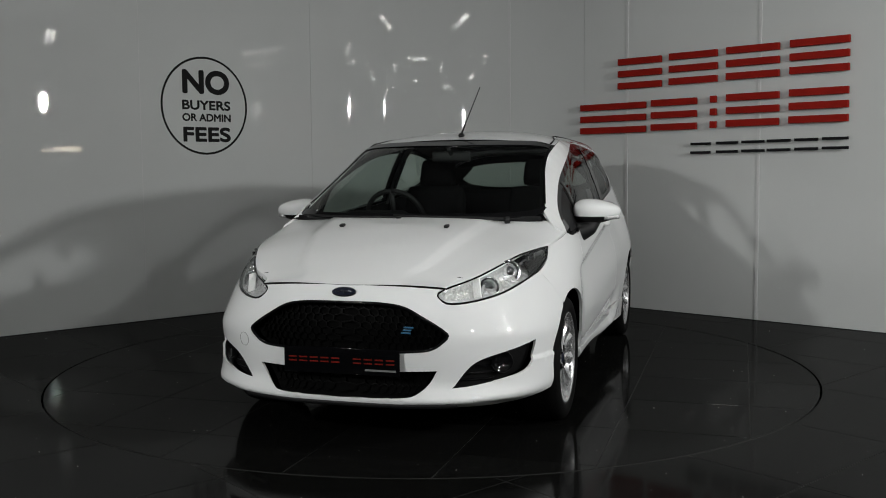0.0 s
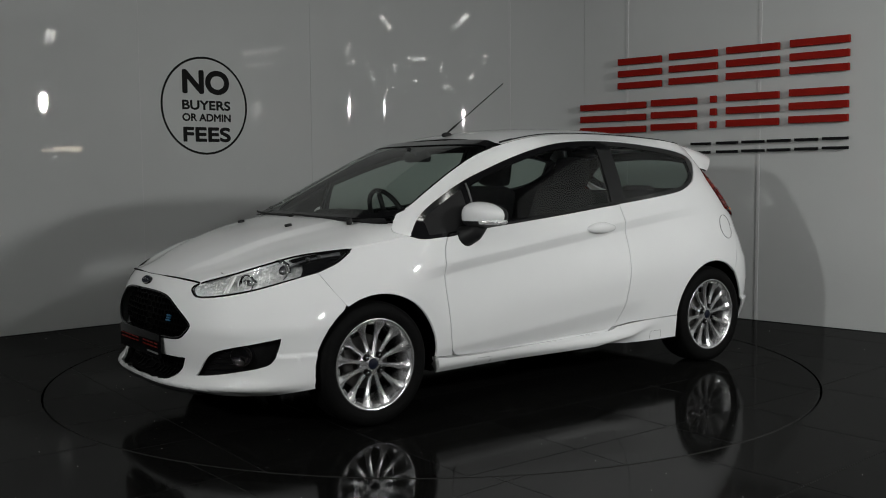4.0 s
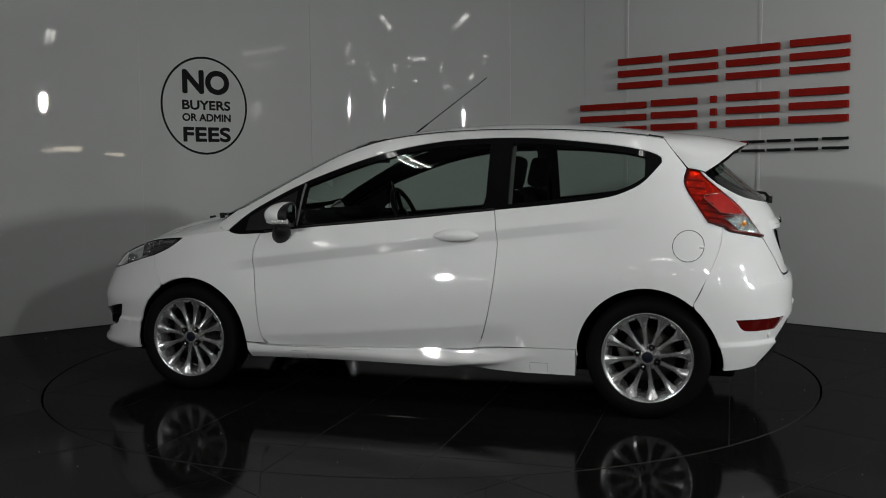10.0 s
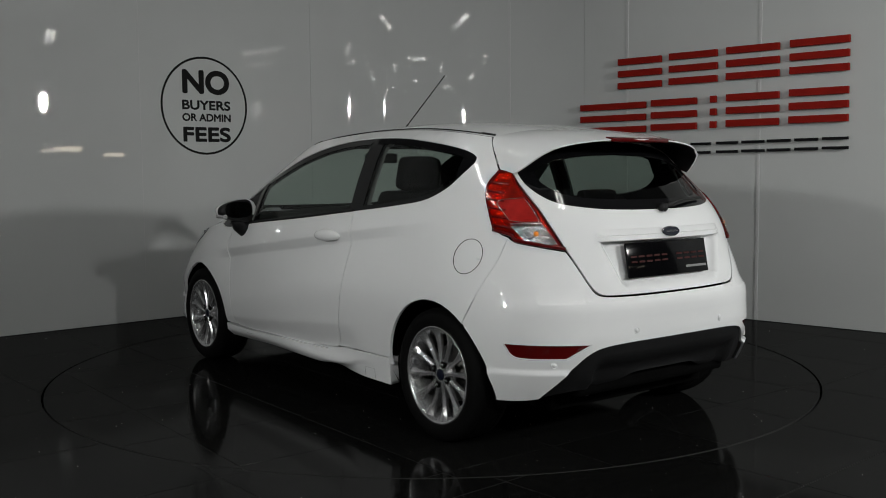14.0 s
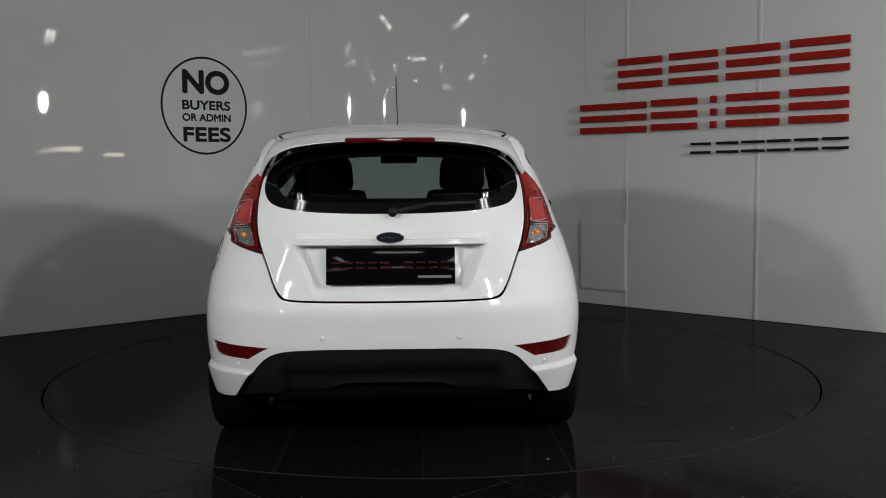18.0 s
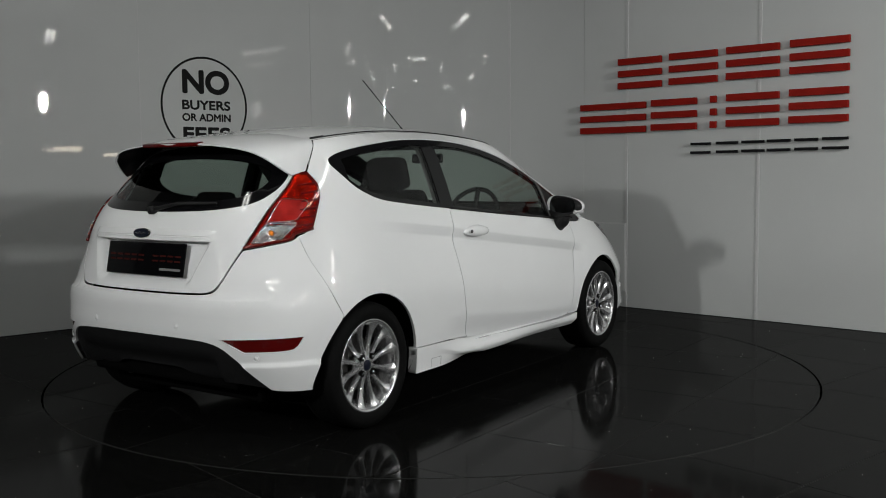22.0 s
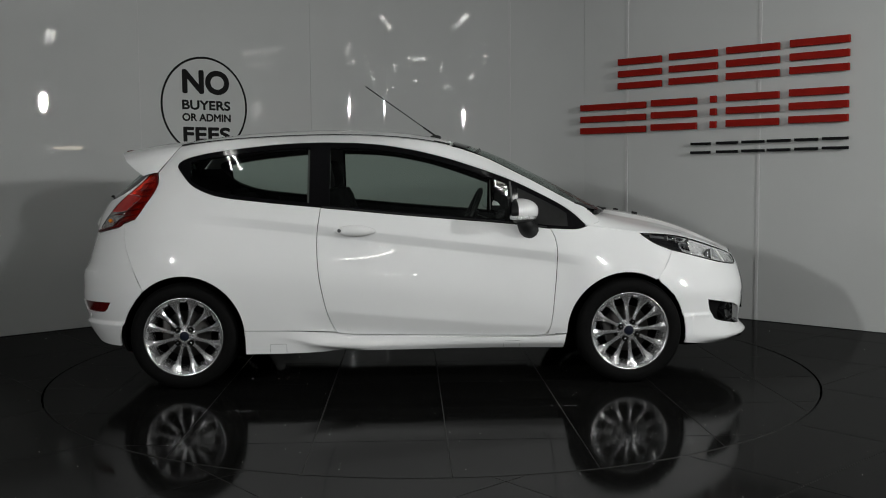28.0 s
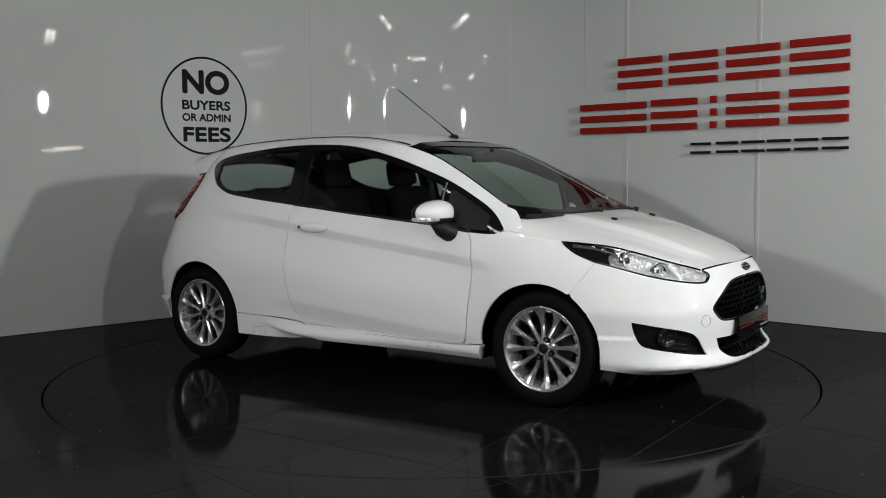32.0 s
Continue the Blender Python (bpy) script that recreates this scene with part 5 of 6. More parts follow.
    def ribbed(a, z):
        e = max(0.0, edge_distance((a, z), core))
        x, y, _ = tail(a, z)
        deep = 0.020 * step01(0.0, 0.03, e)
        side_rib = step01(-1.60, -1.56, x) * (0.5 + 0.5 * math.sin(2 * math.pi * (z + 0.25 * (x + 1.5)) / 0.034))
        ring = 0.5 + 0.5 * math.sin(2 * math.pi * e / 0.030)
        return lift(0.002 - deep + 0.009 * side_rib * step01(0.0, 0.03, e) + 0.005 * ring * step01(-1.56, -1.62, x))(a, z)
    # inner pieces: a smooth red block and a clear one behind the rear face
    red_in = outline(wrap(tail, [("y", 0.592, 1.085), ("y", 0.592, 0.985)]), wrap(tail, [("y", 0.592, 0.985), ("y", 0.64, 0.985), ("y", 0.668, 0.992)]), wrap(tail, [("y", 0.668, 0.992), ("y", 0.668, 1.06), ("y", 0.650, 1.078)]), wrap(tail, [("y", 0.650, 1.078), ("y", 0.592, 1.085)]))
    clear_in = outline(wrap(tail, [("y", 0.588, 0.972), ("y", 0.565, 0.895)]), wrap(tail, [("y", 0.565, 0.895), ("y", 0.625, 0.895), ("y", 0.655, 0.905)]), wrap(tail, [("y", 0.655, 0.905), ("y", 0.672, 0.968)]), wrap(tail, [("y", 0.672, 0.968), ("y", 0.588, 0.972)]))
    for sgn in (1, -1):
        def f(v_f):
            return v_f if sgn == 1 else both(v_f)
        base = body("tail_light", f(lens), DARK_RED, "large red tail light with a clear lower section")
        glow_poly = core
        part("red_reflector", f(panel(glow_poly, ribbed, gap=0.0, depth=0.0, step=0.011, flip=True)), RED_REFLECTOR, base, "ribbed red reflector")
        ob = part("red_lens", f(panel(glow_poly, lift(0.0075), gap=-0.002, depth=0.0, step=0.03, flip=True)), RED_GLASS, base, "clear red lens")
        ob.visible_shadow = False
        part("brake_lens", f(panel(red_in, lift(0.010), gap=0.0, depth=0.004, step=0.03, flip=True)), PINK_LENS, base, "smooth pale red brake lens")
        part("reverse_lens", f(panel(clear_in, lift(0.010), gap=0.0, depth=0.004, step=0.03, flip=True)), FACETS, base, "clear faceted reversing lens")
        q = Vector(lift(0.012)(at_y(tail, 0.618, 0.938)[0], 0.938))
        bm = bmesh.new()
        bmesh.ops.create_uvsphere(bm, u_segments=14, v_segments=8, radius=0.011)
        bmesh.ops.translate(bm, vec=q if sgn == 1 else Vector((q.x, -q.y, q.z)), verts=bm.verts)
        part("indicator_bulb", bm, AMBER, base, "amber indicator bulb")
        for k in range(6):
            z = 0.972 + 0.036 * k
            x0 = at_outer(z) - 0.012
            rib = [Vector(lift(0.0085)(at_x(tail, x0 - 0.075 * i / 5, z - 0.010 * i / 5)[0], z - 0.010 * i / 5)) for i in range(6)]
            part("lens_rib", f(tube(rib, 0.0042, 5)), DARK_RED, base, "dark rib in the red lens")
        foot = [Vector(lift(0.0075)(a, z + 0.007)) for a, z in spline(wrap(tail, bottom), 0.03)]
        part("lens_border", f(tube(foot, 0.0085, 6)), DARK_RED, base, "dark red lower border of the lens")
        for loop in (red_in, clear_in):
            ring = [Vector(lift(0.0125)(*q)) for q in loop]
            part("lens_frame", f(tube(ring + ring[:1], 0.0022, 5)), CHROME, base, "thin chrome lens frame")
        part("lens_divider", f(tube([Vector(lift(0.011)(at_y(tail, y, z)[0], z)) for y, z in ((0.589, 0.979), (0.62, 0.978), (0.672, 0.977))], 0.0035, 6)), CHROME, base, "thin chrome divider")
    # bumper
    top = [("y", 0.0, 0.668), ("y", 0.30, 0.670), ("y", 0.42, 0.675), ("y", 0.46, 0.691), ("y", 0.482, 0.725), ("y", 0.511, 0.793), ("y", 0.541, 0.862)]
    under = [("y", 0.541, 0.862), ("y", 0.62, 0.880), ("y", 0.685, 0.900), ("x", -1.584, 0.921)]
    seam = [("x", -1.584, 0.921), ("x", -1.569, 0.817), ("x", -1.517, 0.69), ("x", -1.458, 0.565)]
    arch = [at_x(tail, x - 0.012 * step01(0.50, 0.36, z) - 0.012 * step01(0.37, 0.25, z), z) for x, z in arc(*REAR_ARCH, 130, 187, 14)]
    low = wrap(tail, [("x", -1.590, 0.246), ("x", -1.64, 0.246), ("x", -1.69, 0.250), ("y", 0.655, 0.257)])
    cut = wrap(tail, [("y", 0.655, 0.257), ("y", 0.618, 0.316), ("y", 0.568, 0.386), ("y", 0.510, 0.443), ("y", 0.44, 0.469), ("y", 0.30, 0.480), ("y", 0.0, 0.482)])
    half = outline(wrap(tail, top), wrap(tail, under), wrap(tail, seam), [at_x(tail, -1.458, 0.565), *arch[1:]], [arch[-1], *low], cut)
    half = [p for p in half if p[0] > 1e-6 or p[1] in (0.668, 0.482)]

    def bumper(a, z):
        x, y, zz = tail(a, z)
        k = step01(0.3765, 0.3725, z) * step01(0.40, 0.52, abs(y)) * 0.018
        k += 0.013 * step01(0.668, 0.652, z) * step01(0.54, 0.65, z) * step01(0.80, 0.60, abs(y))
        return (x - k * math.cos(a), y + math.copysign(k * abs(math.sin(a)), y), zz)
    fog = outline(wrap(tail, [("y", 0.505, 0.484), ("y", 0.62, 0.487), ("x", -1.650, 0.490)]), wrap(tail, [("x", -1.650, 0.490), ("x", -1.672, 0.45)]), wrap(tail, [("x", -1.672, 0.45), ("x", -1.71, 0.432), ("y", 0.60, 0.428)]), wrap(tail, [("y", 0.60, 0.428), ("y", 0.505, 0.484)]))
    fogs = [fog, [(-a, z) for a, z in fog]]
    body("rear_bumper", panel(two_sided(half), bumper, holes=fogs, step=0.028, flip=True, depth=0.010, gap=0.0007, extra=[(s * (0.5 + 0.03 * i), z) for s in (1, -1) for i in range(34) for z in (0.39, 0.3775, 0.3715, 0.358)] + [(0.03 * i, z) for i in range(-26, 27) for z in (0.660, 0.656, 0.652, 0.648, 0.635, 0.615)]), PAINT)
    for h in fogs:
        body("rear_reflector", panel(h, lift(-0.008), gap=-0.002, depth=0, step=0.03, flip=True), DARK_RED, "dark red bumper reflector")
    lower = wrap(tail, [("y", 0.655, 0.257), ("y", 0.54, 0.280), ("y", 0.36, 0.290), ("y", 0.27, 0.300), ("y", 0.20, 0.325), ("y", 0.0, 0.328)])
    dh = outline(list(reversed(cut)), lower)

    def diffuser(a, z):
        x, y, zz = tail(a, z)
        k = 0.010 + 0.05 * step01(0.40, 0.36, z) * step01(0.47, 0.42, abs(y)) - 0.02 * math.exp(-((z - 0.315) / 0.03) ** 2) * step01(0.52, 0.42, abs(y))
        return (x + k, y, zz)
    dh = [p for p in dh if p[0] > 1e-6 or p in (cut[-1], lower[-1])]
    body("diffuser", panel(two_sided(dh), diffuser, gap=-0.002, depth=0.06, step=0.03, flip=True), BLACK_PLASTIC, "black plastic rear diffuser")
    for y, z in ((0.28, 0.527), (-0.28, 0.527), (0.640, 0.405), (-0.640, 0.405)):
        a = at_y(tail, abs(y), z)[0] * (1 if y > 0 else -1)
        p = Vector(lift(0.001)(abs(a), z))
        p.y = math.copysign(p.y, y)
        m = Matrix.Translation(p) @ pose(0, 0, 0, 0, 0, -math.degrees(math.atan2(p.y, 1.4)) * 1.0) @ pose(0, 0, 0, 0, -90, 0)
        vs, fs = lathe([(0.0, 0.002), (0.009, 0.002), (0.0095, -0.001), (0.012, -0.001), (0.013, 0.002), (0.015, 0.0), (0.015, -0.004)], "z", 20)
        body("parking_sensor", ([m @ Vector(v) for v in vs], fs), PAINT, "small white round parking sensor")
    # exhaust
    vs, fs = lathe([(0.026, 0.0), (0.030, 0.0), (0.030, 0.16), (0.026, 0.16)], "z", 20, True)
    m = Matrix.Translation((-1.70, 0.34, 0.245)) @ pose(0, 0, 0, 0, 90, 0)
    body("exhaust_pipe", ([m @ Vector(v) for v in vs], fs), ALLOY_DARK, "round exhaust pipe")
    # grab strip, badge, plate
    rows = []
    for dz, dx in ((0.0, 0.030), (0.0, -0.009), (0.003, -0.0125), (0.020, -0.0145), (0.022, -0.0105), (0.025, -0.0140), (0.046, -0.0065), (0.052, 0.003)):
        row = []
        for y in [0.410 - 0.82 * k / 40 for k in range(41)]:
            ends = min(1.0, (0.412 - abs(y)) / 0.045)
            p = Vector(tail(at_y(tail, abs(y), 0.90 + dz)[0] * (1 if y >= 0 else -1), 0.90 + dz))
            row.append(p + Vector((dx if dx > 0 else dx * ends, 0, 0)))
        rows.append(row)
    sharp(body("handle_strip", grid([r[::-1] for r in rows]), PAINT, "white grab strip above the plate"), 30)
    p = Vector(tail(0, 0.931))
    oval_badge(Matrix.Translation(p + Vector((-0.020, 0, 0))) @ pose(0, 0, 0, 0, -82, 0), 0.115, 0.046)
    plate(Vector((tail(0, 0.81)[0] + 0.024, 0, 0.813)), 0.53, 0.150, -1, 11.0)
    # wiper
    p = Vector(tail(0, 1.030)) + Vector((-0.02, -0.01, 0.004))
    q = Vector(tail(at_y(tail, 0.36, 1.068)[0], 1.068))
    q = Vector((q.x - 0.018, -q.y, q.z))
    hub = body("rear_wiper", joined(tube([p + Vector((0.02, 0, 0)), p - Vector((0.012, 0, 0))], 0.02, 12), tube([p, p * 0.55 + q * 0.45 + Vector((-0.012, 0, 0.016)), q], 0.010, 8, 0.006)), BLACK_PLASTIC, "black rear wiper")


def build_spoiler():
    """The roof spoiler over the rear window, with side fins."""
    edge_y = roof_edge(-1.295)
    front = [roof_point(-1.300, v) for v in [i / 14 for i in range(15)]]
    front += [Vector((x, skin_y(x, z) + 0.001, z)) for x, z in ((-1.318, 1.326), (-1.345, 1.292), (-1.385, 1.245), (-1.416, 1.207))]
    line = curve_of([(0.0, 1.338), (0.20, 1.334), (0.36, 1.320), (0.46, 1.299), (0.52, 1.270)])
    back_x = curve_of([(0.0, -1.705), (0.25, -1.690), (0.42, -1.655), (0.52, -1.610)])
    back = [Vector((back_x(0.52 * i / 14), 0.52 * i / 14, line(0.52 * i / 14))) for i in range(15)]
    back += [Vector(q) for q in ((-1.585, 0.540, 1.250), (-1.560, 0.556, 1.230), (-1.528, 0.572, 1.207), (-1.497, 0.586, 1.188))]
    n = len(front)
    rows, low = [], []
    for i in range(13):
        u = i / 12
        r = []
        for k in range(n):
            p = front[k].lerp(back[k], u)
            lift = 0.010 * math.sin(math.pi * u)
            p = p + (Vector((0, 0, lift)) if k < 14 else Vector((0, lift * 0.8, lift * 0.3)))
            r.append(p)
        rows.append(r)
        inner = [q + (Vector((0.002, 0, -0.006 - 0.030 * (1 - u))) if k < 13 else Vector((0.004, -0.008 - 0.020 * (1 - u), -0.004))) for k, q in enumerate(r)]
        low.append(inner)

    def whole(rs):
        return [[Vector((q.x, -q.y, q.z)) for q in r[:0:-1]] + r for r in rs]
    top, under = whole(rows), whole(low)
    edge = [top[-1], under[-1]]
    sp = body("roof_spoiler", joined(grid(top), grid(edge)), PAINT, "white body-coloured roof spoiler")
    part("spoiler_underside", grid([r[::-1] for r in under]), BLACK_PLASTIC, sp, "black underside of the spoiler")
    bm = bmesh.new()
    box(bm, Vector((-1.688, 0, 1.335)), (0.045, 0.38, 0.018), 0.006, pose(0, 0, 0, 0, -9, 0))
    for v in bm.verts:
        v.co.x += 0.25 * v.co.y ** 2
    part("brake_light", bm, DARK_RED, sp, "dark red high-level brake light")


# ---------------------------------------------------------------- wheels, mirrors and other fittings
def build_wheel():
    """A wheel whose outer face looks along +y."""
    hub = new("wheel")
    r = 0.298
    prof = [(0.205, -0.085), (0.222, -0.098), (0.250, -0.104), (0.280, -0.100), (0.292, -0.086), (0.297, -0.06), (r, -0.03), (r, 0.03), (0.297, 0.06), (0.292, 0.084), (0.280, 0.097), (0.262, 0.103), (0.245, 0.104), (0.228, 0.099), (0.220, 0.094), (0.205, 0.085)]
    part("tyre", lathe(prof, "y", 72), RUBBER, hub, "black low-profile tyre")
    vs, fs = [], []
    for k in (-0.05, -0.018, 0.018, 0.05):
        ring = lathe([(r + 0.0005, k - 0.004), (r - 0.0035, k - 0.003), (r - 0.0035, k + 0.003), (r + 0.0005, k + 0.004)], "y", 72)
        vs, fs = joined((vs, fs), ring)
    part("tread_groove", (vs, fs), UNDERBODY, hub)
    rim = [(0.205, -0.095), (0.212, -0.095), (0.2, -0.06), (0.175, 0.0), (0.192, 0.060), (0.201, 0.080), (0.205, 0.090), (0.214, 0.096), (0.219, 0.096), (0.220, 0.090), (0.212, 0.085)]
    part("rim", lathe(rim, "y", 72), ALLOY, hub, "silver alloy rim")
    # twelve spokes, thin by the hub and spreading at the rim
    for k in range(12):
        m = pose(0, 0, 0, 0, 30 * k + 15, 0)
        secs = []
        for t, w, o, d in ((0.030, 0.011, 0.072, 0.03), (0.060, 0.010, 0.070, 0.028), (0.10, 0.0095, 0.068, 0.026), (0.140, 0.012, 0.070, 0.024), (0.168, 0.018, 0.075, 0.024), (0.188, 0.027, 0.082, 0.024), (0.207, 0.036, 0.088, 0.022)):
            secs.append([m @ Vector((s * w, o - e, t)) for s, e in ((-1, d), (-1, 0.010), (-0.35, 0.0), (0.35, 0.0), (1, 0.010), (1, d))])
        sharp(part("spoke", grid(secs), ALLOY, hub, "slim silver spoke"), 28)
    for k in range(12):
        m = pose(0, 0, 0, 0, 30 * k, 0)
        bm = bmesh.new()
        box(bm, (0, 0.079, 0.196), (0.030, 0.008, 0.009), 0.002)
        bmesh.ops.transform(bm, matrix=m, verts=bm.verts)
        part("rim_pocket", bm, ALLOY, hub)
    part("hub", lathe([(0.0, 0.068), (0.030, 0.070), (0.040, 0.066), (0.062, 0.058), (0.066, 0.03)], "y", 40), ALLOY, hub, "silver hub")
    part("centre_cap", lathe([(0.0, 0.0745), (0.022, 0.074), (0.026, 0.071), (0.028, 0.066)], "y", 28), BADGE_BLUE, hub, "dark blue centre cap")
    for k in range(4):
        m = pose(0, 0, 0, 0, 90 * k + 45, 0)
        # raised black disc, painted shade in place of a sunk bolt well
        vs, fs = lathe([(0.0, 0.0735), (0.0140, 0.0735), (0.0155, 0.072), (0.016, 0.055)], "y", 16)
        part("bolt_shade_disc", ([m @ (Vector(v) + Vector((0, 0, 0.051))) for v in vs], fs), UNDERBODY, hub)
        vs, fs = lathe([(0.0, 0.080), (0.0055, 0.080), (0.0075, 0.077), (0.0075, 0.055)], "y", 6)
        part("wheel_nut", ([m @ (Vector(v) + Vector((0, 0, 0.051))) for v in vs], fs), CHROME, hub, "chrome wheel nut")
    part("brake_disc", lathe([(0.0, 0.0), (0.07, 0.0), (0.075, -0.01), (0.130, -0.01), (0.132, -0.03), (0.0, -0.03)], "y", 48), BRAKE, hub, "grey iron brake disc")
    part("backing", lathe([(0.0, -0.05), (0.185, -0.05)], "y", 40), UNDERBODY, hub)
    bm = bmesh.new()
    box(bm, (0.105, -0.005, 0.03), (0.055, 0.055, 0.12), 0.012)
    part("caliper", bm, BRAKE, hub, "grey brake caliper")
    return hub


def fit_wheels():
    wheel = build_wheel()
    spots = [(1.2445, 0.735, 0), (-1.2445, 0.730, 0), (1.2445, -0.735, 180), (-1.2445, -0.730, 180)]
    spin = (4, 22, 20, 0)
    made = [wheel, *[copy_thing(wheel, Matrix()) for _ in range(3)]]
    for ob, (x, y, a), s in zip(made, spots, spin):
        ob.parent = car
        ob.matrix_basis = mount @ pose(x, y, 0.298, 0, 0, a) @ pose(0, 0, 0, 0, s, 0)


def build_arches():
    for cx, r, sgn in ((FRONT_ARCH[0], 0.350, 1), (REAR_ARCH[0], 0.352, 1), (FRONT_ARCH[0], 0.350, -1), (REAR_ARCH[0], 0.352, -1)):
        rows = []
        for i in range(33):
            a = radians(-14 + 208 * i / 32)
            c, s = math.cos(a), math.sin(a)
            outer = skin_y(cx + 0.340 * c, max(0.18, 0.295 + 0.343 * s)) - 0.006
            rows.append([Vector((cx + rr * c, sgn * y, 0.295 + rr * s)) for rr, y in ((0.338, outer), (r + 0.01, outer - 0.03), (r, 0.52))])
        wall = [Vector((cx, sgn * 0.52, 0.295))] * 33
        rows2 = [[r_[2], w] for r_, w in zip(rows, wall)]
        body("arch_liner", joined(grid(rows), grid(rows2)), UNDERBODY, "black wheel arch liner")


def build_tub():
    """What closes the body inside: engine bay, cabin floor, boot."""
    bm = bmesh.new()
    box(bm, (0, 0, 0.22), (3.3, 1.02, 0.12), 0.02)
    box(bm, (0.0, 0, 0.235), (1.72, 1.46, 0.08), 0.02)
    body("underbody", bm, UNDERBODY, "black underbody")
    bm = bmesh.new()
    box(bm, (1.36, 0, 0.50), (0.98, 0.98, 0.50), 0.03)
    body("engine_bay", bm, UNDERBODY, "dark engine bay")
    bm = bmesh.new()
    box(bm, (-1.36, 0, 0.52), (0.86, 1.0, 0.56), 0.03)
    body("boot_floor", bm, UNDERBODY, "dark boot lining")
    for sgn in (1, -1):
        rows = []
        for i in range(25):
            x = 0.88 - 1.78 * i / 24
            rows.append([Vector((x, sgn * (skin_y(x, z) - d), z)) for z, d in ((0.23, 0.05), (0.45, 0.05), (0.70, 0.05), (0.86, 0.05), (low_z(x) - 0.005, 0.035))])
        body("door_lining", grid(rows), DARK_TRIM, "dark inner door lining")
        rows = []
        for i in range(17):
            x = -0.90 - 0.62 * i / 16
            z1 = low_z(max(x, -1.28)) + 0.01
            rows.append([Vector((x, sgn * (skin_y(x, z) - 0.04), z)) for z in (0.66, 0.80, 0.92, z1)])
        body("boot_lining", grid(rows), DARK_TRIM, "dark boot side lining")


def build_cabin():
    rows = [[roof_point(x, v * 0.93) - Vector((0, 0, 0.025)) for v in [k / 12 for k in range(-12, 13)]] for x in [0.12 - 1.40 * i / 20 for i in range(21)]]
    body("headlining", grid(rows), LINING, "dark grey headlining")
    # dashboard across the car
    prof = [(1.08, 0.955), (0.98, 0.965), (0.82, 0.945), (0.70, 0.90), (0.64, 0.82), (0.66, 0.70), (0.74, 0.60)]
    rows = [[Vector((x - 0.02 * math.cos(3 * v), v * 0.69, z + 0.010 * math.cos(4.5 * v))) for x, z in prof] for v in [k / 16 for k in range(-16, 17)]]
    body("dashboard", grid(rows), DARK_TRIM, "dark plastic dashboard")
    bm = bmesh.new()
    box(bm, (0.70, -0.36, 0.945), (0.20, 0.34, 0.07), 0.03)
    body("instrument_hood", bm, DARK_TRIM, "dark hood over the instruments")
    # steering wheel on the car's right
    m = Matrix.Translation((0.37, -0.36, 0.925)) @ pose(0, 0, 0, 0, -66, 0)
    ring = [m @ Vector((0.178 * math.cos(t), 0.178 * math.sin(t), 0)) for t in [2 * math.pi * i / 40 for i in range(41)]]
    steer = body("steering_wheel", tube(ring, 0.015, 8), BLACK_PLASTIC, "black steering wheel")
    for a in (0, 180, 270):
        e = m @ Vector((0.17 * math.sin(radians(a + 90)), 0.17 * math.cos(radians(a + 90)), 0))
        part("wheel_spoke", tube([m @ Vector((0, 0, -0.02)), e], 0.016, 6), BLACK_PLASTIC, steer)
    part("wheel_boss", lathe([(0, 0.01), (0.05, 0.0), (0.06, -0.04)], "z", 20), BLACK_PLASTIC, steer).matrix_basis = m
    body("steering_column", tube([(0.37, -0.36, 0.915), (0.70, -0.36, 0.79)], 0.045, 10), BLACK_PLASTIC)
    # seats
    for y in (0.36, -0.36):
        bm = bmesh.new()
        box(bm, (-0.04, y, 0.52), (0.52, 0.50, 0.16), 0.06)
        seat = body("front_seat", bm, CLOTH, "dark grey cloth front seat")
        bm = bmesh.new()
        vs = box(bm, (0, 0, 0), (0.15, 0.48, 0.62), 0.06)
        for v in bm.verts:
            v.co.y *= 1 - 0.18 * step01(0.0, 0.31, v.co.z)
        bmesh.ops.transform(bm, matrix=Matrix.Translation((-0.37, y, 0.80)) @ pose(0, 0, 0, 0, -17, 0), verts=bm.verts)
        part("backrest", bm, CLOTH, seat)
        bm = bmesh.new()
        box(bm, (0, 0, 0), (0.10, 0.25, 0.18), 0.04)
        for v in bm.verts:
            v.co.y *= 1 - 0.10 * step01(0.0, 0.09, v.co.z)
        bmesh.ops.transform(bm, matrix=Matrix.Translation((-0.493, y, 1.190)) @ pose(0, 0, 0, 0, -12, 0), verts=bm.verts)
        part("headrest", bm, CLOTH, seat)
        for dy in (-0.06, 0.06):
            part("headrest_post", tube([(-0.46, y + dy, 1.04), (-0.485, y + dy, 1.14)], 0.006, 8), CHROME, seat, "chrome headrest post")
    bm = bmesh.new()
    box(bm, (-0.72, 0, 0.55), (0.46, 1.16, 0.16), 0.05)
    bench = body("rear_bench", bm, CLOTH, "dark grey cloth rear bench")
    bm = bmesh.new()
    box(bm, (0, 0, 0), (0.13, 1.14, 0.58), 0.05)
    bmesh.ops.transform(bm, matrix=Matrix.Translation((-1.00, 0, 0.79)) @ pose(0, 0, 0, 0, -20, 0), verts=bm.verts)
    part("backrest", bm, CLOTH, bench)
    for y in (0.34, -0.34):
        bm = bmesh.new()
        box(bm, (-1.105, y, 1.050), (0.08, 0.24, 0.10), 0.03)
        part("headrest", bm, CLOTH, bench)
    rows = [[Vector((x, v * 0.50, 0.985 - 0.10 * (-1.05 - x))) for v in [k / 8 for k in range(-8, 9)]] for x in [-1.10 - 0.55 * i / 6 for i in range(7)]]
    body("parcel_shelf", grid(rows), UNDERBODY, "dark parcel shelf")
    bm = bmesh.new()
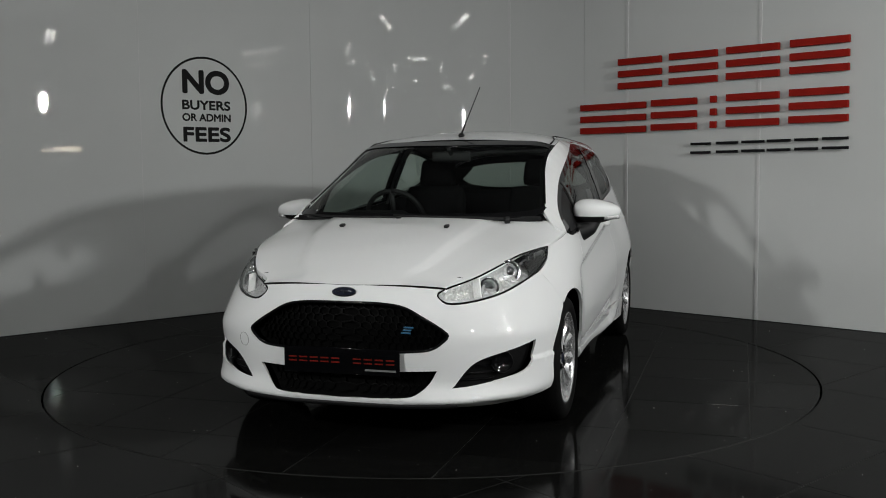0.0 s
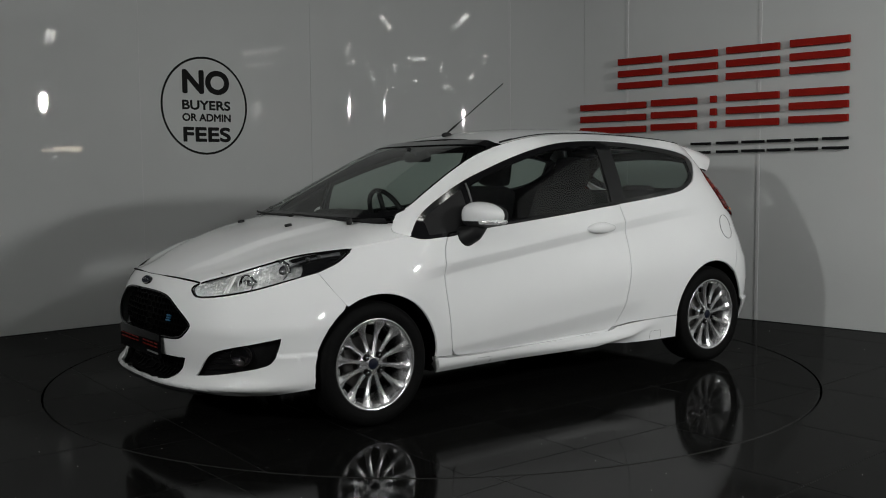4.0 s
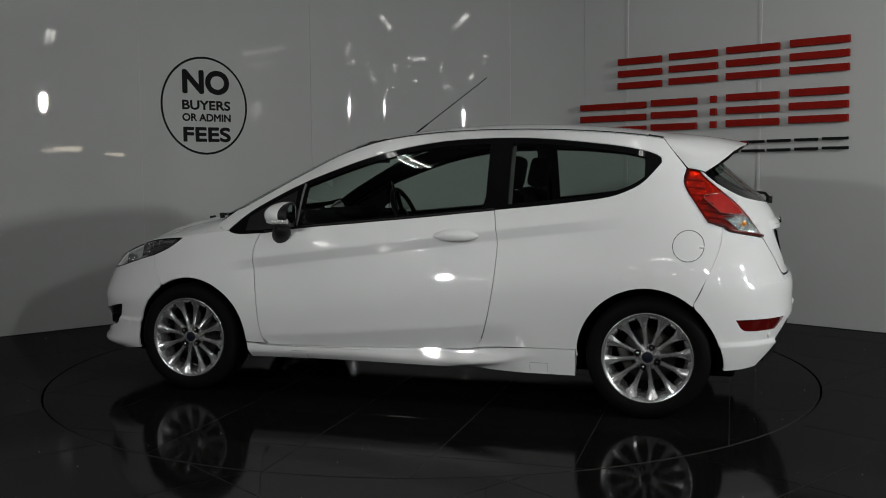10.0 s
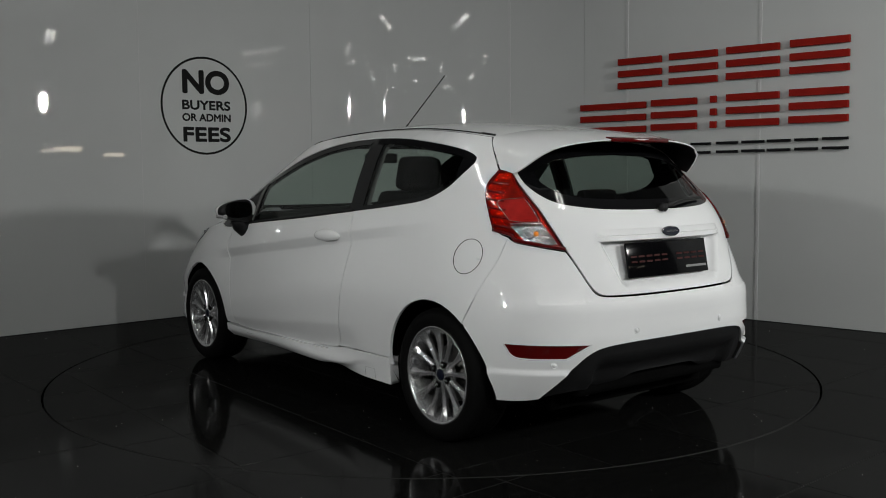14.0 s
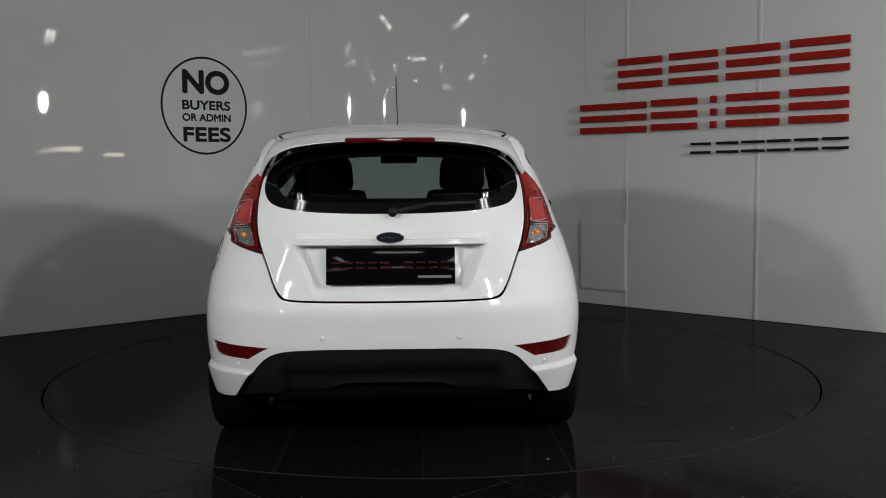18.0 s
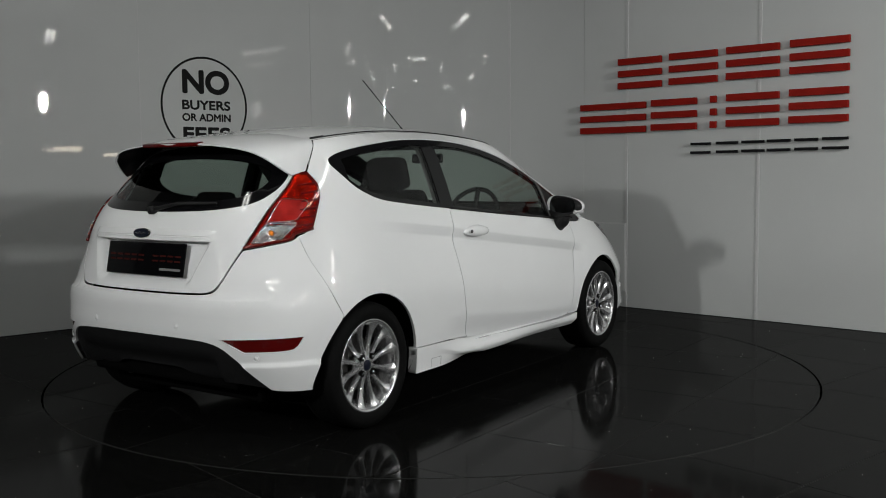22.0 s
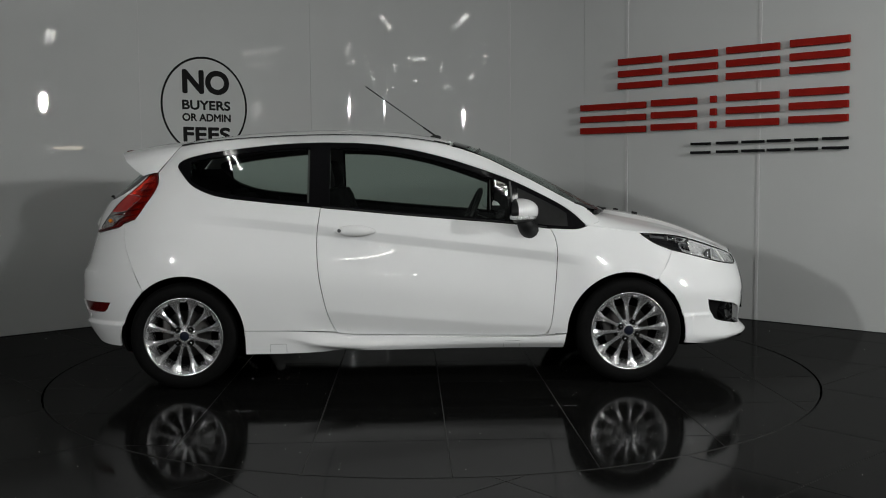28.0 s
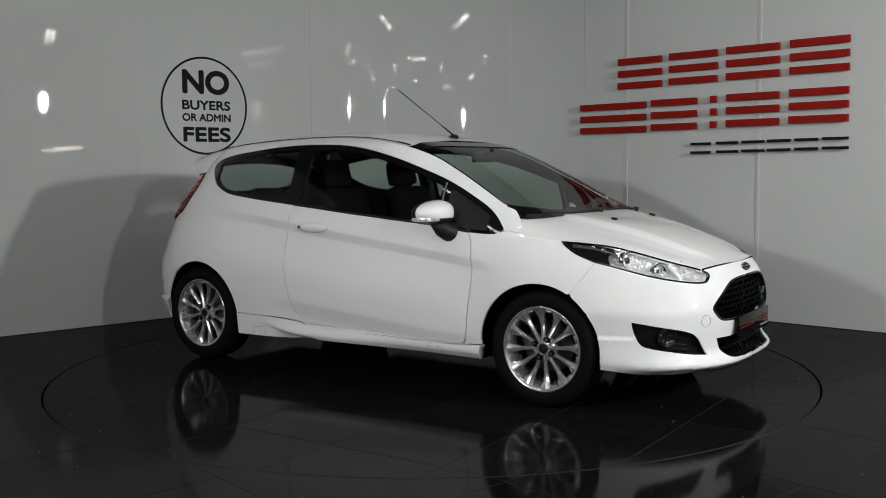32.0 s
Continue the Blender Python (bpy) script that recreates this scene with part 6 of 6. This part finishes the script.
    box(bm, (0.40, 0.0, 1.285), (0.03, 0.235, 0.062), 0.014)
    mir = body("rear_view_mirror", bm, BLACK_PLASTIC, "black rear-view mirror")
    part("stem", tube([(0.41, 0, 1.30), (0.47, 0, 1.335)], 0.012, 8), BLACK_PLASTIC, mir)
    # dark trim inside the roof rails and screen pillars
    for sgn in (1, -1):
        rows = [[Vector((x, sgn * (skin_y(x, z) - d), z)) for z, d in ((top_z(x) - 0.012, 0.020), (top_z(x) * 0.5 + rail_z(x) * 0.5, 0.028), (rail_z(x) - 0.010, 0.045))] for x in [-1.22 + 2.16 * i / 36 for i in range(37)]]
        body("pillar_trim", grid(rows), DARK_TRIM, "dark trim inside the roof rail")
    # inner pillars
    for sgn in (1, -1):
        rows = []
        for x0, x1 in ((-0.44, -0.56),):
            rows = [[Vector((x, sgn * (skin_y(x, z) - 0.04), z)) for x in (x0, (x0 + x1) / 2, x1)] for z in [0.98 + 0.39 * i / 10 for i in range(11)]]
        body("inner_pillar", grid(rows), PILLAR_GREY, "grey inner door pillar")
        belt = [Vector((-0.50, sgn * (skin_y(-0.5, z) - 0.05), z)) for z in (1.28, 1.15, 1.0, 0.85)]
        body("seat_belt", tube(belt, 0.012, 4), DARK_TRIM, "dark seat belt")


def build_mirrors():
    for sgn in (1, -1):
        bm = bmesh.new()
        bmesh.ops.create_uvsphere(bm, u_segments=32, v_segments=20, radius=0.5)
        for v in bm.verts:
            x, y, z = v.co * 2
            if x < -0.25:
                x = -0.25 - (abs(x) - 0.25) * 0.15
            z = math.copysign(abs(z) ** 0.8, z)
            y2 = math.copysign(abs(y) ** 0.85, y)
            v.co = Vector((x * 0.106, y2 * 0.128, z * 0.064 * (1 - 0.28 * y2)))
        bmesh.ops.transform(bm, matrix=Matrix.Translation((0.615, sgn * 0.880, 0.980)) @ (pose(0, 0, 0, 0, 0, 12) if sgn == 1 else Matrix.Diagonal((1, -1, 1, 1)) @ pose(0, 0, 0, 0, 0, 12)), verts=bm.verts)
        if sgn == -1:
            bmesh.ops.reverse_faces(bm, faces=bm.faces)
        whole = bm
        lower = whole.copy()
        bmesh.ops.bisect_plane(whole, geom=whole.verts[:] + whole.edges[:] + whole.faces[:], plane_co=(0.615, 0, 0.955), plane_no=(0.0, 0, -1), clear_outer=True)
        bmesh.ops.bisect_plane(lower, geom=lower.verts[:] + lower.edges[:] + lower.faces[:], plane_co=(0.615, 0, 0.955), plane_no=(0.0, 0, -1), clear_inner=True)
        rear = whole.copy()
        bmesh.ops.bisect_plane(whole, geom=whole.verts[:] + whole.edges[:] + whole.faces[:], plane_co=(0.600, 0, 0.955), plane_no=(-1, 0, 0), clear_outer=True)
        bmesh.ops.bisect_plane(rear, geom=rear.verts[:] + rear.edges[:] + rear.faces[:], plane_co=(0.600, 0, 0.955), plane_no=(-1, 0, 0), clear_inner=True)
        cap = body("door_mirror", whole, PAINT, "white door mirror with black foot")
        part("mirror_housing", rear, BLACK_PLASTIC, cap, "black rear mirror shell")
        part("mirror_base", lower, BLACK_PLASTIC, cap, "black lower mirror shell")
        m = Matrix.Translation((0.5745, sgn * 0.885, 0.987)) @ pose(0, 0, 0, 0, 0, sgn * 12)
        vs = [m @ Vector((0.0, 0.096 * math.copysign(abs(math.cos(t)) ** 0.7, math.cos(t)), 0.047 * math.copysign(abs(math.sin(t)) ** 0.7, math.sin(t)))) for t in [2 * math.pi * i / 32 for i in range(32)]]
        part("mirror_glass", (vs, [tuple(range(32))]), CHROME, cap, "mirror glass", smooth=False)
        arm = tube([(0.690, sgn * 0.765, 0.868), (0.678, sgn * 0.80, 0.872), (0.658, sgn * 0.842, 0.895), (0.636, sgn * 0.872, 0.945)], 0.060, 14, 0.040)
        part("mirror_foot", arm, BLACK_PLASTIC, cap, "black mirror foot")
        strip = [Vector((0.615 + 0.095 * math.cos(t) * 0.9, sgn * (0.880 + 0.112 * math.sin(t)), 0.951)) for t in [radians(25 + 13 * i) for i in range(9)]]
        part("indicator", tube(strip, 0.013, 8), REFLECTOR, cap, "clear mirror indicator")


def build_fittings():
    for sgn in (1, -1):
        rows = []
        n = 20
        for i in range(n + 1):
            u = i / n
            x = -0.172 - 0.236 * u
            z0 = 0.874 + 0.004 * math.sin(math.pi * u)
            h = 0.024 * (math.sin(math.pi * min(1, max(0.0, u))) ** 0.55) + 0.001
            d = 0.034 * min(1, (math.sin(math.pi * u) + 0.02) ** 0.4)
            y = skin_y(x, z0)
            rows.append([Vector((x, sgn * (y + e * d - 0.002), z0 + f * h)) for e, f in ((0, -1.25), (0.75, -1.15), (1.0, -0.5), (1.0, 0.35), (0.7, 1.0), (0, 1.25))])
        if sgn == 1:
            rows = [r[::-1] for r in rows]
        handle = body("door_handle", grid(rows), PAINT, "white door handle")
        m = Matrix.Translation((-0.375, sgn * (skin_y(-0.375, 0.876) + 0.033), 0.878))
        if sgn == -1:
            vs, fs = lathe([(0.0, 0.004), (0.008, 0.004), (0.010, 0.0)], "y", 16)
            part("key_lock", ([m @ Vector((v[0], -v[1], v[2])) for v in vs], fs), ALLOY_DARK, handle, "small dark key lock")
        cup = [[Vector((-0.29 + 0.10 * math.cos(t) * r, sgn * (skin_y(-0.29 + 0.10 * math.cos(t) * r, 0.862 + 0.034 * math.sin(t) * r) + 0.0012 + 0.003 * (r - 1)), 0.862 + 0.034 * math.sin(t) * r)) for t in [2 * math.pi * k / 28 for k in range(29)]] for r in (0.05, 0.5, 1.0)]
        part("handle_cup", grid(cup if sgn == -1 else cup[::-1]), PAINT, handle)
    # fuel flap on the left rear wing: a fine round groove
    ring = [Vector((-1.430 + 0.072 * math.cos(t), skin_y(-1.430 + 0.072 * math.cos(t), 0.838 + 0.073 * math.sin(t)) + 0.0005, 0.838 + 0.073 * math.sin(t))) for t in [2 * math.pi * i / 48 for i in range(49)]]
    flap = body("fuel_flap", tube(ring, 0.0016, 5), DARK_TRIM, "round fuel flap with a fine dark gap")
    bm = bmesh.new()
    box(bm, Vector((-1.492, skin_y(-1.492, 0.832) + 0.002, 0.832)), (0.022, 0.008, 0.012), 0.003, pose(0, 0, 0, 0, 0, 14))
    part("finger_notch", bm, PAINT, flap)


PINK_LENS = material("pink_lens", (0.33, 0.016, 0.013), 0.15, coat=0.3, vary=0.25, scale=14)

build_sides()
build_hood()
build_roof()
build_screens()
build_front()
build_headlights()
build_rear()
build_spoiler()
build_mirrors()
build_fittings()
build_arches()
build_tub()
build_cabin()
fit_wheels()


# ---------------------------------------------------------------- what moves
def motions():
    rows = [(k * 0.5, pose(0, 0, 0, 0, 0, TURN_START + TURN_RATE * k * 0.5)) for k in range(65)]
    walk(turntable, rows)
    walk(car, rows)


motions()
